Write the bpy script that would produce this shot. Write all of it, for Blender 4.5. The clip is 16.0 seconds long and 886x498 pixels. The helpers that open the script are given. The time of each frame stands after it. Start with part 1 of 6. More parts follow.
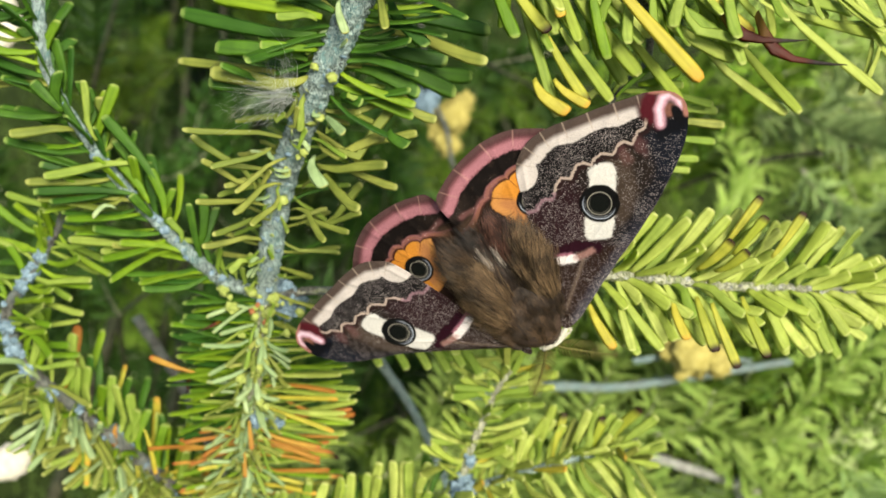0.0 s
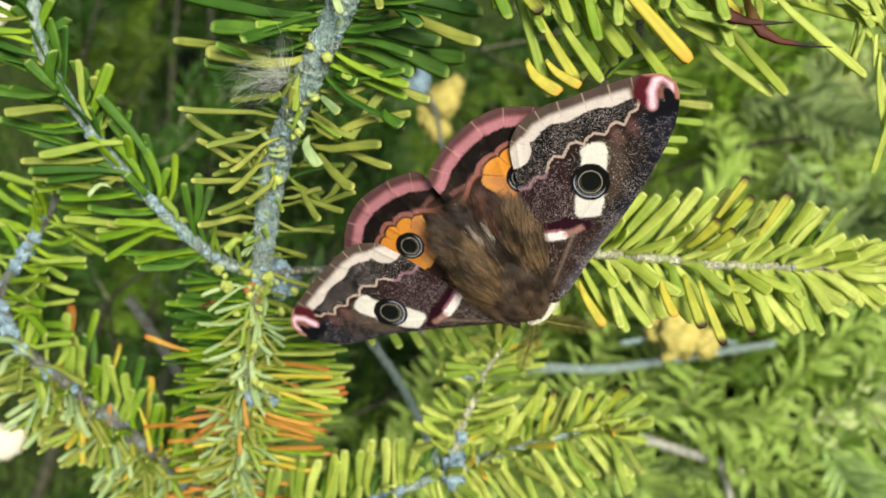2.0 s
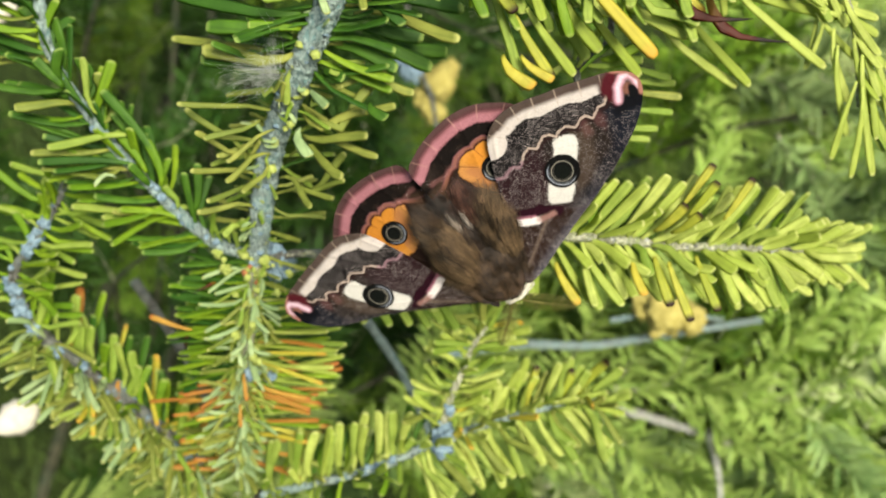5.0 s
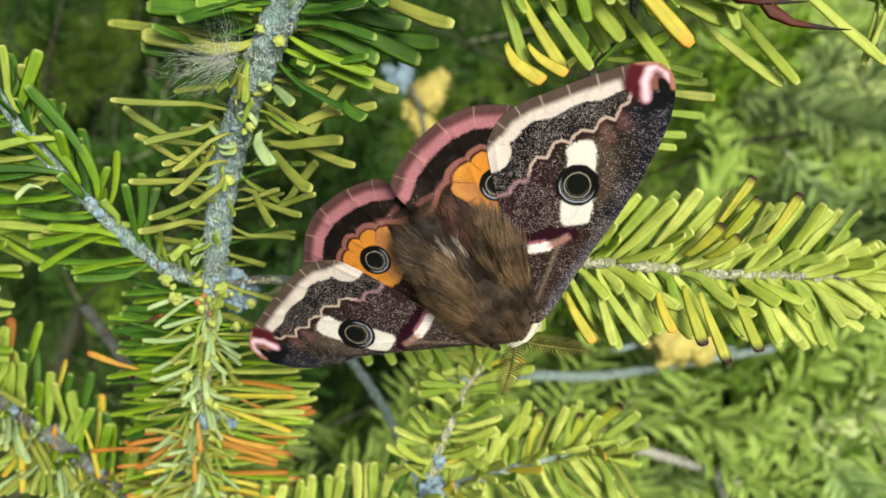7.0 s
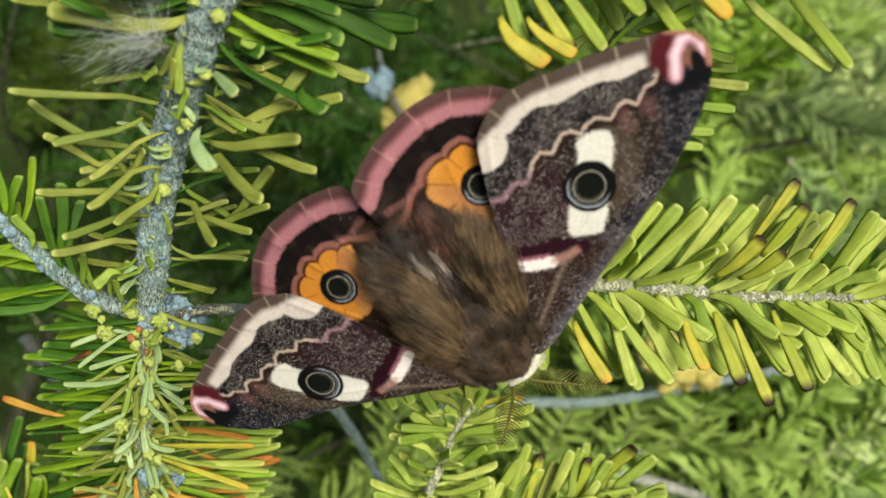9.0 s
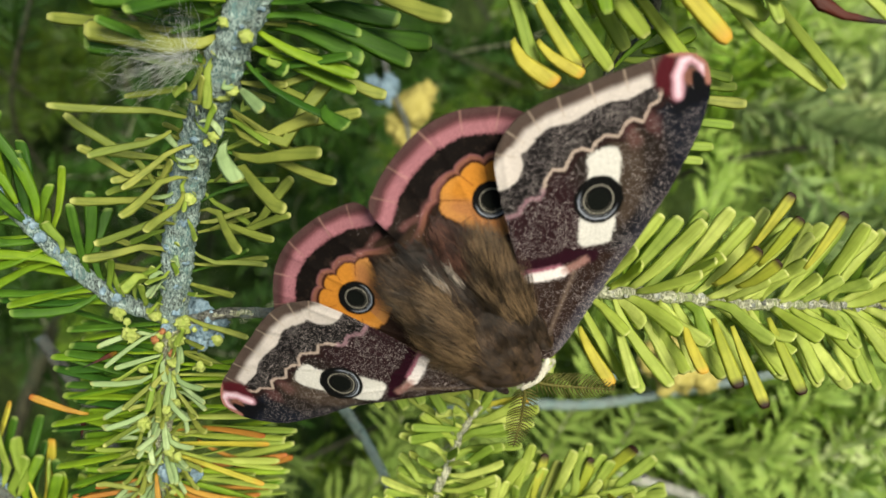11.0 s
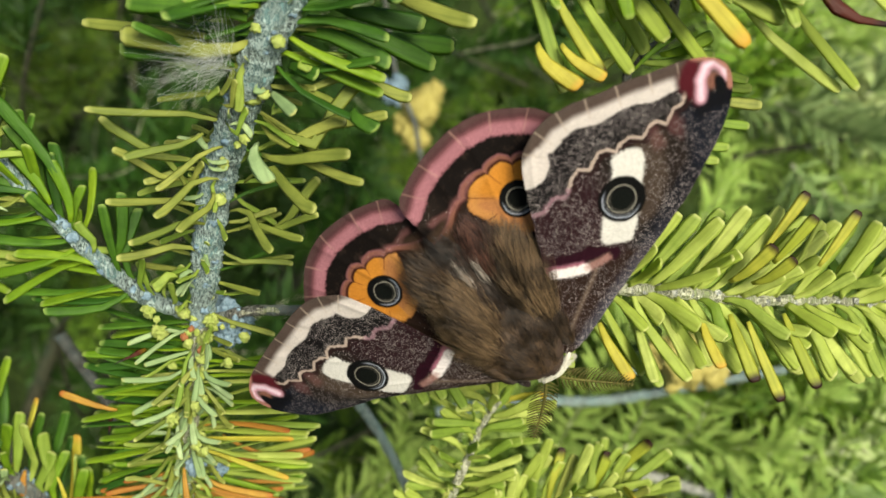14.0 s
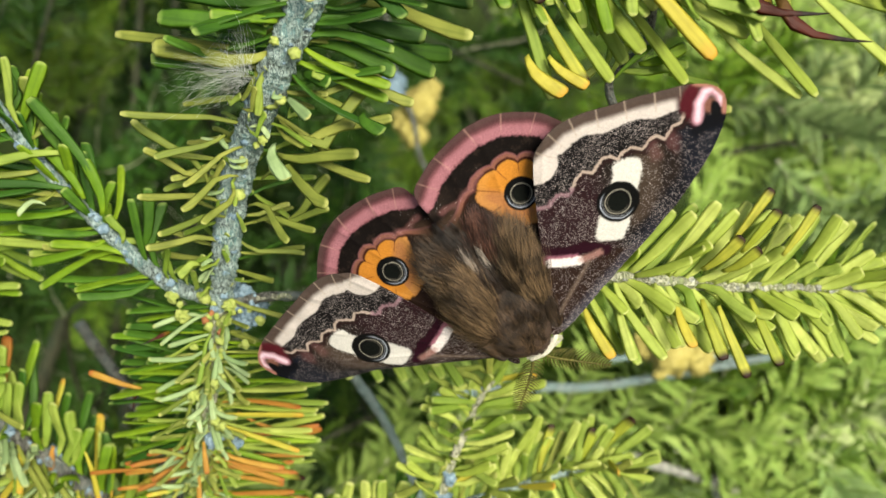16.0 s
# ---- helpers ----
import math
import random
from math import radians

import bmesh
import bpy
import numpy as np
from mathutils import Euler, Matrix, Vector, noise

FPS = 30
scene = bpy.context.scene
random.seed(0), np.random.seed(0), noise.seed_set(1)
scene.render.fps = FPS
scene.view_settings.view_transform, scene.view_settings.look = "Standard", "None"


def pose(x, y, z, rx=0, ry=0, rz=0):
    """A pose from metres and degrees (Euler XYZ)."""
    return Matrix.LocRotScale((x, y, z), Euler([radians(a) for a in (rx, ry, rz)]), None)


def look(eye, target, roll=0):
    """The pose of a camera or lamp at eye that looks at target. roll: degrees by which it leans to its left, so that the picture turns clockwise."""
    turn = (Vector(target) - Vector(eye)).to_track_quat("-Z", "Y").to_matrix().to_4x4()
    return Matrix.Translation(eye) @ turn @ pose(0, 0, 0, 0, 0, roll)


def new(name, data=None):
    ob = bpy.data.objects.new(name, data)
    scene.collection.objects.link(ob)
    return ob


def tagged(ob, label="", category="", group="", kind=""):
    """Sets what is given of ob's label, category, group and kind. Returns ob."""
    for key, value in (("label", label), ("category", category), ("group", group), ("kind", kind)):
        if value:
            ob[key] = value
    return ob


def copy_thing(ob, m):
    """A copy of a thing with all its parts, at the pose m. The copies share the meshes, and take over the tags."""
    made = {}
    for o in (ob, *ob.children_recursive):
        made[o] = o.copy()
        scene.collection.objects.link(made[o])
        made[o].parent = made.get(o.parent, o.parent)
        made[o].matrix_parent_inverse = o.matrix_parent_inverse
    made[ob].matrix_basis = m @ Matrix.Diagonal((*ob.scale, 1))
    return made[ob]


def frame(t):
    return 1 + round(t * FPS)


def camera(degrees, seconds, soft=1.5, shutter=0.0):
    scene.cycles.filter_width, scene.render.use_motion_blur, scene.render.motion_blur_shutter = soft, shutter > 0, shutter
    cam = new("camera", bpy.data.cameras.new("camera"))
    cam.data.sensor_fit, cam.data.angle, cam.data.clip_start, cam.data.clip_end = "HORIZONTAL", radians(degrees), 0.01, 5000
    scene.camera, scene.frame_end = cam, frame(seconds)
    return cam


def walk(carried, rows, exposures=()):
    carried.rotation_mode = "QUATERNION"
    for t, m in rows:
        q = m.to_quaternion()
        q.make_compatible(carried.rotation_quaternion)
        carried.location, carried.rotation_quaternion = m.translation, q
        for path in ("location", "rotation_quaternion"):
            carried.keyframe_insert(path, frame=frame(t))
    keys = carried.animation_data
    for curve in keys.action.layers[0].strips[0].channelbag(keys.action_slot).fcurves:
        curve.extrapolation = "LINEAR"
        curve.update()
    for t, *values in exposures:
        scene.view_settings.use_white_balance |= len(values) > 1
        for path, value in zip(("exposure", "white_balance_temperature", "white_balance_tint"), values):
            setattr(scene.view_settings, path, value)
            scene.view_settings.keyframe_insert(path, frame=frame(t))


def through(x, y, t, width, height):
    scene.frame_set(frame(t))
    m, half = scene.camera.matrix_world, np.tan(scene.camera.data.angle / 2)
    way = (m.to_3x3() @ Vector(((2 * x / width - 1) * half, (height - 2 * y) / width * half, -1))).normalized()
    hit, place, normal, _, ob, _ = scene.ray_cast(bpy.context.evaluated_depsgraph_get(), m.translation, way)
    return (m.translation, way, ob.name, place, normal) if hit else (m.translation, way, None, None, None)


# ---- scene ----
cam = camera(59.9, 16.0, soft=1.6)
EYE, TILT = 0.9, -40.0
# The branch's space: x to the right, y away from the first eye, z up the picture, in millimetres.
BRANCH = pose(0, 0, EYE, TILT, 0, 0)
PATH = [
    (0, 0.00, 0.00, 0.00, -0.000, -0.000, -0.000),
    (0.5, -2.11, 0.61, 1.04, -0.434, -0.560, -0.027),
    (1, -2.11, -1.63, 0.70, -0.737, -0.844, -0.097),
    (1.5, -3.13, -3.38, -0.27, -1.009, -0.981, -0.102),
    (2, -0.84, -1.92, -1.27, -0.908, -0.977, -0.047),
    (2.5, -1.76, -2.63, -0.75, -1.085, -1.243, -0.189),
    (3, 0.19, -4.24, -1.49, -1.047, -1.424, -0.176),
    (3.5, 1.87, -6.78, -1.34, -0.925, -1.554, -0.043),
    (4, 2.23, -9.29, -1.22, -0.769, -1.691, 0.071),
    (4.2, 2.51, -10.32, -1.36, -0.646, -2.000, 0.128),
    (6.3, -0.04, -8.36, 1.47, -0.721, -2.756, 0.599),
    (6.5, -1.56, -5.83, -0.41, -0.943, -1.660, 0.290),
    (7, 2.35, 11.16, 0.15, -1.496, -1.205, 0.060),
    (7.5, 6.10, 23.17, 1.57, -1.845, -1.287, 0.167),
    (8, 6.27, 31.57, 2.18, -2.438, -0.895, 0.375),
    (8.5, 3.83, 33.01, 1.46, -2.511, -0.228, 0.622),
    (8.7, 3.18, 31.90, 1.09, -2.606, -0.140, 0.673),
    (10.8, 4.51, 26.41, 1.10, -2.345, -0.141, 0.381),
    (11, 1.35, 25.83, 1.48, -2.706, -0.042, 0.282),
    (11.5, 3.95, 24.67, 0.42, -2.359, -0.046, 0.553),
    (12, 4.71, 23.62, 0.39, -2.346, 0.015, 0.335),
    (12.5, 2.39, 23.06, 1.04, -2.633, -0.099, 0.191),
    (13, 2.19, 24.29, 0.78, -2.571, -0.154, 0.393),
    (13.5, 0.43, 24.78, 0.70, -2.529, -0.009, 0.459),
    (14, -1.73, 23.41, 1.50, -2.675, -0.152, 0.461),
    (14.5, -0.79, 21.70, 1.80, -2.733, -0.404, 0.533),
    (15, 1.60, 19.57, -1.39, -2.558, -0.228, 0.442),
    (15.5, 0.78, 10.78, 1.43, -2.732, -0.495, 0.345),
    (16, -2.55, 13.39, 1.08, -2.935, -0.600, 0.426),
]
walk(cam, [(t, BRANCH @ pose(x / 1000, y / 1000, z / 1000, 90 + pitch, roll, yaw)) for t, x, y, z, yaw, pitch, roll in PATH],
     [(0.0, 0.36, 7000, 5), (6.6, 0.36, 7000, 5), (8.0, 0.12, 7000, 3), (14.5, 0.18, 7000, 3), (16.0, 0.32, 7000, 5)])
cam.data.dof.use_dof, cam.data.dof.focus_distance, cam.data.dof.aperture_fstop = True, 0.0985, 23.5

# ---- world and sun ----
world = bpy.data.worlds.new("sky")
scene.world, world.use_nodes = world, True
sky = world.node_tree.nodes.new("ShaderNodeTexSky")
sky.sky_type, sky.sun_disc, sky.sun_elevation, sky.sun_rotation = "NISHITA", False, radians(47), radians(151)
sky.air_density, sky.dust_density, sky.ozone_density = 1.0, 2.5, 1.0
world.node_tree.nodes["Background"].inputs["Strength"].default_value = 0.11
world.node_tree.links.new(sky.outputs[0], world.node_tree.nodes["Background"].inputs["Color"])
sun = new("sun", bpy.data.lights.new("sun", "SUN"))
sun.data.energy, sun.data.angle, sun.data.color = 4.8, radians(28), (1.0, 0.95, 0.86)
sun.matrix_world = look((0.8, -1.35, 2.6), (0, 0.1, 0.8))


# ---- materials ----
class Nodes:
    """A material's nodes, made by short calls."""

    def __init__(self, name):
        self.mat = bpy.data.materials.new(name)
        self.mat.use_nodes = True
        self.tree = self.mat.node_tree
        self.shader = self.tree.nodes["Principled BSDF"]
        self.out = self.tree.nodes["Material Output"]

    def node(self, kind, **values):
        made = self.tree.nodes.new("ShaderNode" + kind)
        for key, value in values.items():
            made.inputs[key.replace("_", " ")].default_value = value
        return made

    def link(self, a, b):
        self.tree.links.new(a, b)

    def coords(self, which="Object"):
        return self.node("TexCoord").outputs[which]

    def noise(self, where, size, detail=3.0, rough=0.55):
        made = self.node("TexNoise", Scale=size, Detail=detail, Roughness=rough)
        self.link(where, made.inputs["Vector"])
        return made.outputs["Fac"]

    def ramp(self, fac, *stops):
        made = self.node("ValToRGB")
        cells = made.color_ramp.elements
        while len(cells) < len(stops):
            cells.new(0.5)
        for cell, (at, colour) in zip(cells, stops):
            cell.position, cell.color = at, (*colour, 1) if len(colour) == 3 else colour
        self.link(fac, made.inputs["Fac"])
        return made.outputs["Color"]

    def mix(self, fac, a, b, blend="MIX"):
        made = self.tree.nodes.new("ShaderNodeMix")
        made.data_type, made.blend_type = "RGBA", blend
        for socket, value in ((made.inputs[0], fac), (made.inputs[6], a), (made.inputs[7], b)):
            if isinstance(value, bpy.types.NodeSocket):
                self.link(value, socket)
            elif isinstance(value, tuple):
                socket.default_value = (*value, 1)
            else:
                socket.default_value = value
        return made.outputs[2]

    def math(self, how, a, b=0.0):
        made = self.tree.nodes.new("ShaderNodeMath")
        made.operation = how
        for socket, value in zip(made.inputs, (a, b)):
            if isinstance(value, bpy.types.NodeSocket):
                self.link(value, socket)
            else:
                socket.default_value = value
        return made.outputs[0]

    def bump(self, height, strength, distance):
        made = self.node("Bump", Strength=strength, Distance=distance)
        self.link(height, made.inputs["Height"])
        self.link(made.outputs[0], self.shader.inputs["Normal"])
        return made.outputs[0]

    def finish(self, colour, rough=0.6, gloss=0.5, through=0.0):
        if isinstance(colour, tuple):
            self.shader.inputs["Base Color"].default_value = (*colour, 1)
        else:
            self.link(colour, self.shader.inputs["Base Color"])
        self.shader.inputs["Roughness"].default_value = rough
        self.shader.inputs["Specular IOR Level"].default_value = gloss
        if through:
            glow = self.node("BsdfTranslucent")
            if isinstance(colour, tuple):
                glow.inputs["Color"].default_value = (*colour, 1)
            else:
                self.link(colour, glow.inputs["Color"])
            both = self.node("MixShader", Fac=through)
            self.link(self.shader.outputs[0], both.inputs[1])
            self.link(glow.outputs[0], both.inputs[2])
            self.link(both.outputs[0], self.out.inputs["Surface"])
        return self.mat


def needle_material(name, low, high, tip, tip_from=0.8, foot=None, through=0.25):
    """A fir needle: two hues between which the needles differ, mottling, a furrow and a paler or withered tip."""
    n = Nodes(name)
    where = n.coords()
    parts = n.node("SeparateXYZ")
    n.link(where, parts.inputs[0])
    chance = n.node("ObjectInfo").outputs["Random"]
    hue = n.mix(chance, low, high)
    drift = n.node("Combine" + "XYZ")
    n.link(n.math("MULTIPLY", chance, 40.0), drift.inputs[0])
    shift = n.tree.nodes.new("ShaderNodeVectorMath")
    n.link(where, shift.inputs[0])
    n.link(drift.outputs[0], shift.inputs[1])
    spots = n.noise(shift.outputs[0], 3.2, 4.0)
    hue = n.mix(n.ramp(spots, (0.38, (0, 0, 0)), (0.66, (0.6, 0.6, 0.6))), hue, tuple(0.72 * c for c in low))
    hue = n.mix(n.ramp(n.math("ABSOLUTE", parts.outputs["X"]), (0.0, (0.35, 0.35, 0.35)), (0.02, (0, 0, 0))), hue, tuple(0.55 * c for c in low))
    hue = n.mix(n.ramp(parts.outputs["Y"], (0.0, (0.5, 0.5, 0.5)), (0.25, (0, 0, 0))), hue, foot or tuple(min(1, 1.25 * c) for c in high))
    edge = n.math("ADD", parts.outputs["Y"], n.math("MULTIPLY", n.math("SUBTRACT", spots, 0.5), 0.12))
    hue = n.mix(n.ramp(edge, (tip_from, (0, 0, 0)), (min(1.0, tip_from + 0.12), (1, 1, 1))), hue, tip)
    stretch = n.node("Mapping", Scale=(60.0, 3.0, 60.0))
    n.link(where, stretch.inputs["Vector"])
    n.bump(n.noise(stretch.outputs[0], 1.0, 2.0), 0.15, 0.01)
    return n.finish(hue, 0.52, 0.24, through)


def bark_material(name, dark, light, crust, size=900.0):
    """Bark with crossing fibres, flaking scales and patches of crust."""
    n = Nodes(name)
    where = n.coords()
    flakes = n.node("TexVoronoi", Scale=size)
    n.link(where, flakes.inputs["Vector"])
    fine = n.noise(where, size * 2.2, 6.0, 0.7)
    wide = n.noise(where, size * 0.22, 3.0)
    fibres = None
    for lean in (0.5, -0.45, 0.1):
        turned = n.node("Mapping", Rotation=(0.2, lean, 0.3), Scale=(size * 1.4, size * 1.4, size * 0.28))
        n.link(where, turned.inputs["Vector"])
        line = n.ramp(n.math("ABSOLUTE", n.math("SUBTRACT", n.noise(turned.outputs[0], 1.0, 2.0), 0.5)), (0.010, (1, 1, 1)), (0.042, (0, 0, 0)))
        fibres = line if fibres is None else n.math("MAXIMUM", fibres, line)
    hue = n.mix(n.ramp(fine, (0.3, (0, 0, 0)), (0.68, (0.7, 0.7, 0.7))), dark, light)
    hue = n.mix(n.ramp(flakes.outputs["Distance"], (0.0, (0.0, 0.0, 0.0)), (0.9, (0.45, 0.45, 0.45))), hue, tuple(0.5 * c for c in dark))
    hue = n.mix(n.ramp(wide, (0.44, (0, 0, 0)), (0.6, (0.7, 0.7, 0.7))), hue, crust)
    hue = n.mix(n.math("MULTIPLY", fibres, 0.85), hue, tuple(min(1, 1.6 * c) for c in light))
    n.bump(n.math("ADD", n.math("ADD", fine, flakes.outputs["Distance"]), fibres), 1.0, 0.0005)
    return n.finish(hue, 0.85, 0.2)


def plain_material(name, low, high, size, rough=0.8, gloss=0.3, through=0.0, relief=0.0003, vary=0.0):
    n = Nodes(name)
    where = n.coords()
    grain = n.noise(where, size, 5.0, 0.65)
    hue = n.mix(n.ramp(grain, (0.35, (0, 0, 0)), (0.65, (1, 1, 1))), low, high)
    hue = n.mix(n.ramp(n.noise(where, size * 0.2, 2.0), (0.4, (0, 0, 0)), (0.7, (0.4, 0.4, 0.4))), hue, tuple(0.6 * c for c in low))
    if vary:
        shade = n.math("ADD", n.math("MULTIPLY", n.node("ObjectInfo").outputs["Random"], vary), 1 - 0.6 * vary)
        hue = n.mix(1.0, hue, shade, "MULTIPLY")
    n.bump(grain, 0.5, relief)
    return n.finish(hue, rough, gloss, through)


NEEDLE = {
    "deep": needle_material("needle_deep_green", (0.030, 0.10, 0.010), (0.09, 0.205, 0.017), (0.30, 0.42, 0.10), 0.945),
    "mid": needle_material("needle_green", (0.12, 0.25, 0.012), (0.27, 0.40, 0.022), (0.33, 0.42, 0.10), 0.945),
    "lime": needle_material("needle_yellow_green", (0.26, 0.40, 0.050), (0.46, 0.56, 0.115), (0.56, 0.62, 0.20), 0.955, None, 0.42),
    "sun": needle_material("needle_sunny_green", (0.41, 0.52, 0.075), (0.65, 0.72, 0.20), (0.68, 0.72, 0.26), 0.965, None, 0.42),
    "olive": needle_material("needle_olive", (0.17, 0.23, 0.035), (0.34, 0.36, 0.075), (0.46, 0.48, 0.14), 0.945),
    "pale": needle_material("needle_pale_underside", (0.28, 0.41, 0.17), (0.48, 0.60, 0.30), (0.46, 0.48, 0.16), 0.945),
    "gold": needle_material("needle_yellow", (0.50, 0.42, 0.045), (0.58, 0.55, 0.08), (0.60, 0.36, 0.05), 0.86),
    "orange": needle_material("needle_withered_orange", (0.42, 0.17, 0.03), (0.54, 0.32, 0.05), (0.42, 0.13, 0.03), 0.9),
    "scorch": needle_material("needle_brown_tip", (0.34, 0.40, 0.04), (0.54, 0.50, 0.07), (0.028, 0.010, 0.005), 0.84),
    "rust": needle_material("needle_dry_rust", (0.060, 0.010, 0.004), (0.10, 0.016, 0.006), (0.015, 0.008, 0.008), 0.6, (0.45, 0.30, 0.03)),
}
BARK = bark_material("grey_bark", (0.045, 0.062, 0.058), (0.36, 0.45, 0.42), (0.20, 0.37, 0.36), 1150.0)
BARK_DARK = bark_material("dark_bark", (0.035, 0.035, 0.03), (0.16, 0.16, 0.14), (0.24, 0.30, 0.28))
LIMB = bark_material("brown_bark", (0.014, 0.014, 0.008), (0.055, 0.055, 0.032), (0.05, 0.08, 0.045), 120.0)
BARK_YOUNG = bark_material("young_bark", (0.20, 0.21, 0.12), (0.48, 0.48, 0.36), (0.30, 0.36, 0.16))
BARK_PALE = bark_material("pale_bark", (0.20, 0.21, 0.18), (0.58, 0.58, 0.52), (0.44, 0.50, 0.48))
LICHEN = plain_material("blue_lichen", (0.085, 0.15, 0.20), (0.30, 0.41, 0.48), 1500.0)
LICHEN_YELLOW = plain_material("yellow_lichen", (0.30, 0.25, 0.05), (0.52, 0.45, 0.15), 900.0)
BUD = plain_material("green_bud", (0.25, 0.32, 0.06), (0.43, 0.48, 0.14), 1400.0)
BUD_RUST = plain_material("rust_bud_scale", (0.26, 0.09, 0.03), (0.38, 0.17, 0.07), 1400.0)
SILK = plain_material("white_silk", (0.78, 0.82, 0.78), (0.88, 0.90, 0.88), 2000.0, 0.5, 0.3, 0.5)
# Far sprays share one kind of needle; shade and sun are in the tones.
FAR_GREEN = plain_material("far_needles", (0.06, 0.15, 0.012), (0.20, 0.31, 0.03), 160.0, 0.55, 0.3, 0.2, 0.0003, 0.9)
# dark copy of the far needles; its colour stands for shade inside the fir
FAR_SHADED = plain_material("shaded_needles", (0.014, 0.056, 0.005), (0.056, 0.125, 0.013), 160.0, 0.6, 0.3, 0.15, 0.0003, 0.9)
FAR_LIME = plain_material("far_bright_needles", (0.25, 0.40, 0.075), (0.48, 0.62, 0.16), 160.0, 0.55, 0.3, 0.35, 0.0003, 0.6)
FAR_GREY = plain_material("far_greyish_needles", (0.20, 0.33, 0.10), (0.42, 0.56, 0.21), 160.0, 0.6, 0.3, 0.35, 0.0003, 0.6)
# pale copy of the far needles; sunlight is put into its colour
FAR_SUNLIT = plain_material("pale_sunlit_needles", (0.52, 0.66, 0.24), (0.74, 0.82, 0.42), 120.0, 0.6, 0.3, 0.3)
# cream tone of the leaf shapes that stand in for bright spots
BRIGHT_SPOT = plain_material("cream_bright_spot", (0.62, 0.58, 0.46), (0.80, 0.77, 0.68), 300.0, 0.7, 0.3, 0.2)
SOIL = plain_material("mossy_ground", (0.016, 0.026, 0.007), (0.042, 0.064, 0.015), 60.0, 0.95, 0.1, 0.0, 0.01)
GRASS = plain_material("grass_blades", (0.04, 0.08, 0.015), (0.12, 0.18, 0.035), 30.0, 0.6, 0.3, 0.2)


# ---- mesh helpers ----
def mm(*v):
    return Vector(v[0] if len(v) == 1 else v) / 1000


def mesh_object(name, verts, faces, material, parent=None, label="", smooth=True):
    data = bpy.data.meshes.new(name)
    data.from_pydata([tuple(v) for v in verts], [], faces)
    data.materials.append(material)
    if smooth:
        data.polygons.foreach_set("use_smooth", [True] * len(data.polygons))
    data.update()
    ob = new(name, data)
    ob.parent = parent
    return tagged(ob, label)


def thing(name, base, label, category, group="", kind=""):
    """An Empty at a place of the branch's space (mm) that carries a thing's parts."""
    ob = new(name)
    ob.empty_display_size = 0.005
    ob.matrix_world = BRANCH @ Matrix.Translation(mm(base))
    return tagged(ob, label, category, group, kind)


def curve_points(points, step):
    """A smooth line (Catmull-Rom) through the points, in about equal steps."""
    pts = [Vector(p) for p in points]
    pts = [2 * pts[0] - pts[1], *pts, 2 * pts[-1] - pts[-2]]
    line = []
    for a, b, c, d in zip(pts, pts[1:], pts[2:], pts[3:]):
        count = max(2, int((c - b).length / step))
        for k in range(count):
            t = k / count
            line.append(0.5 * (2 * b + (c - a) * t + (2 * a - 5 * b + 4 * c - d) * t * t + (3 * b - a - 3 * c + d) * t ** 3))
    line.append(pts[-2])
    return line


def tube(line, radii, sides, rough=0.0, seed=0.0, grain=0.8):
    """Vertices and faces of a closed tube along a line; radii from start to end; rough: how uneven, as a share of the radius."""
    verts, faces = [], []
    count = len(line)
    for i, p in enumerate(line):
        along = (line[min(i + 1, count - 1)] - line[max(i - 1, 0)]).normalized()
        side = along.cross(Vector((0.31, 0.9, 0.2))).normalized()
        other = along.cross(side)
        u = i / (count - 1) * (len(radii) - 1)
        r = radii[int(u)] + (radii[min(int(u) + 1, len(radii) - 1)] - radii[int(u)]) * (u - int(u))
        for k in range(sides):
            a = 2 * math.pi * k / sides
            out = side * math.cos(a) + other * math.sin(a)
            swell = 1 + rough * (0.7 * noise.noise((p + out * r) * grain + Vector((seed, 0, 0))) + 0.7 * noise.noise((p + out * r) * grain * 3.1))
            verts.append(p + out * r * swell)
    for i in range(count - 1):
        for k in range(sides):
            a, b = i * sides + k, i * sides + (k + 1) % sides
            faces.append((a, b, b + sides, a + sides))
    faces += [tuple(reversed(range(sides))), tuple(range((count - 1) * sides, count * sides))]
    return verts, faces


NEEDLE_MESHES = {}


def needle_mesh(kind, bend, arch):
    """A needle of length 1 along y, a flat furrowed blade with a blunt tip. bend: sideways bow, arch: bow out of its flat."""
    key = (kind, round(bend, 2), round(arch, 2))
    if key not in NEEDLE_MESHES:
        verts, faces = [], []
        blade = ((0.0, 0.5), (0.15, 0.9), (0.3, 0.8), (0.5, 0.45), (0.7, 0.3), (0.88, 0.16), (1.0, 0.05)) if kind == "rust" else ((0.0, 0.34), (0.12, 0.5), (0.34, 0.72), (0.6, 0.9), (0.86, 1.0), (0.965, 0.86), (1.0, 0.5))
        for y, w in blade:
            bow = 4 * y * (1 - y) + (0.6 if kind in ("olive", "lime") else 0.2) * math.sin(6.28 * y)
            for x, z in ((-0.075, 0.0), (-0.045, 0.019), (0, 0.008), (0.045, 0.019), (0.075, 0.0), (0, -0.02)):
                verts.append((x * w + bend * bow, y, z * (0.6 + 0.4 * w) + arch * bow))
        for i in range(6):
            for k in range(6):
                a, b = i * 6 + k, i * 6 + (k + 1) % 6
                faces.append((a, a + 6, b + 6, b))
        faces += [tuple(range(6)), tuple(reversed(range(36, 42)))]
        data = bpy.data.meshes.new("needle")
        data.from_pydata(verts, [], faces)
        data.materials.append(NEEDLE[kind])
        data.polygons.foreach_set("use_smooth", [True] * len(data.polygons))
        data.update()
        NEEDLE_MESHES[key] = data
    return NEEDLE_MESHES[key]


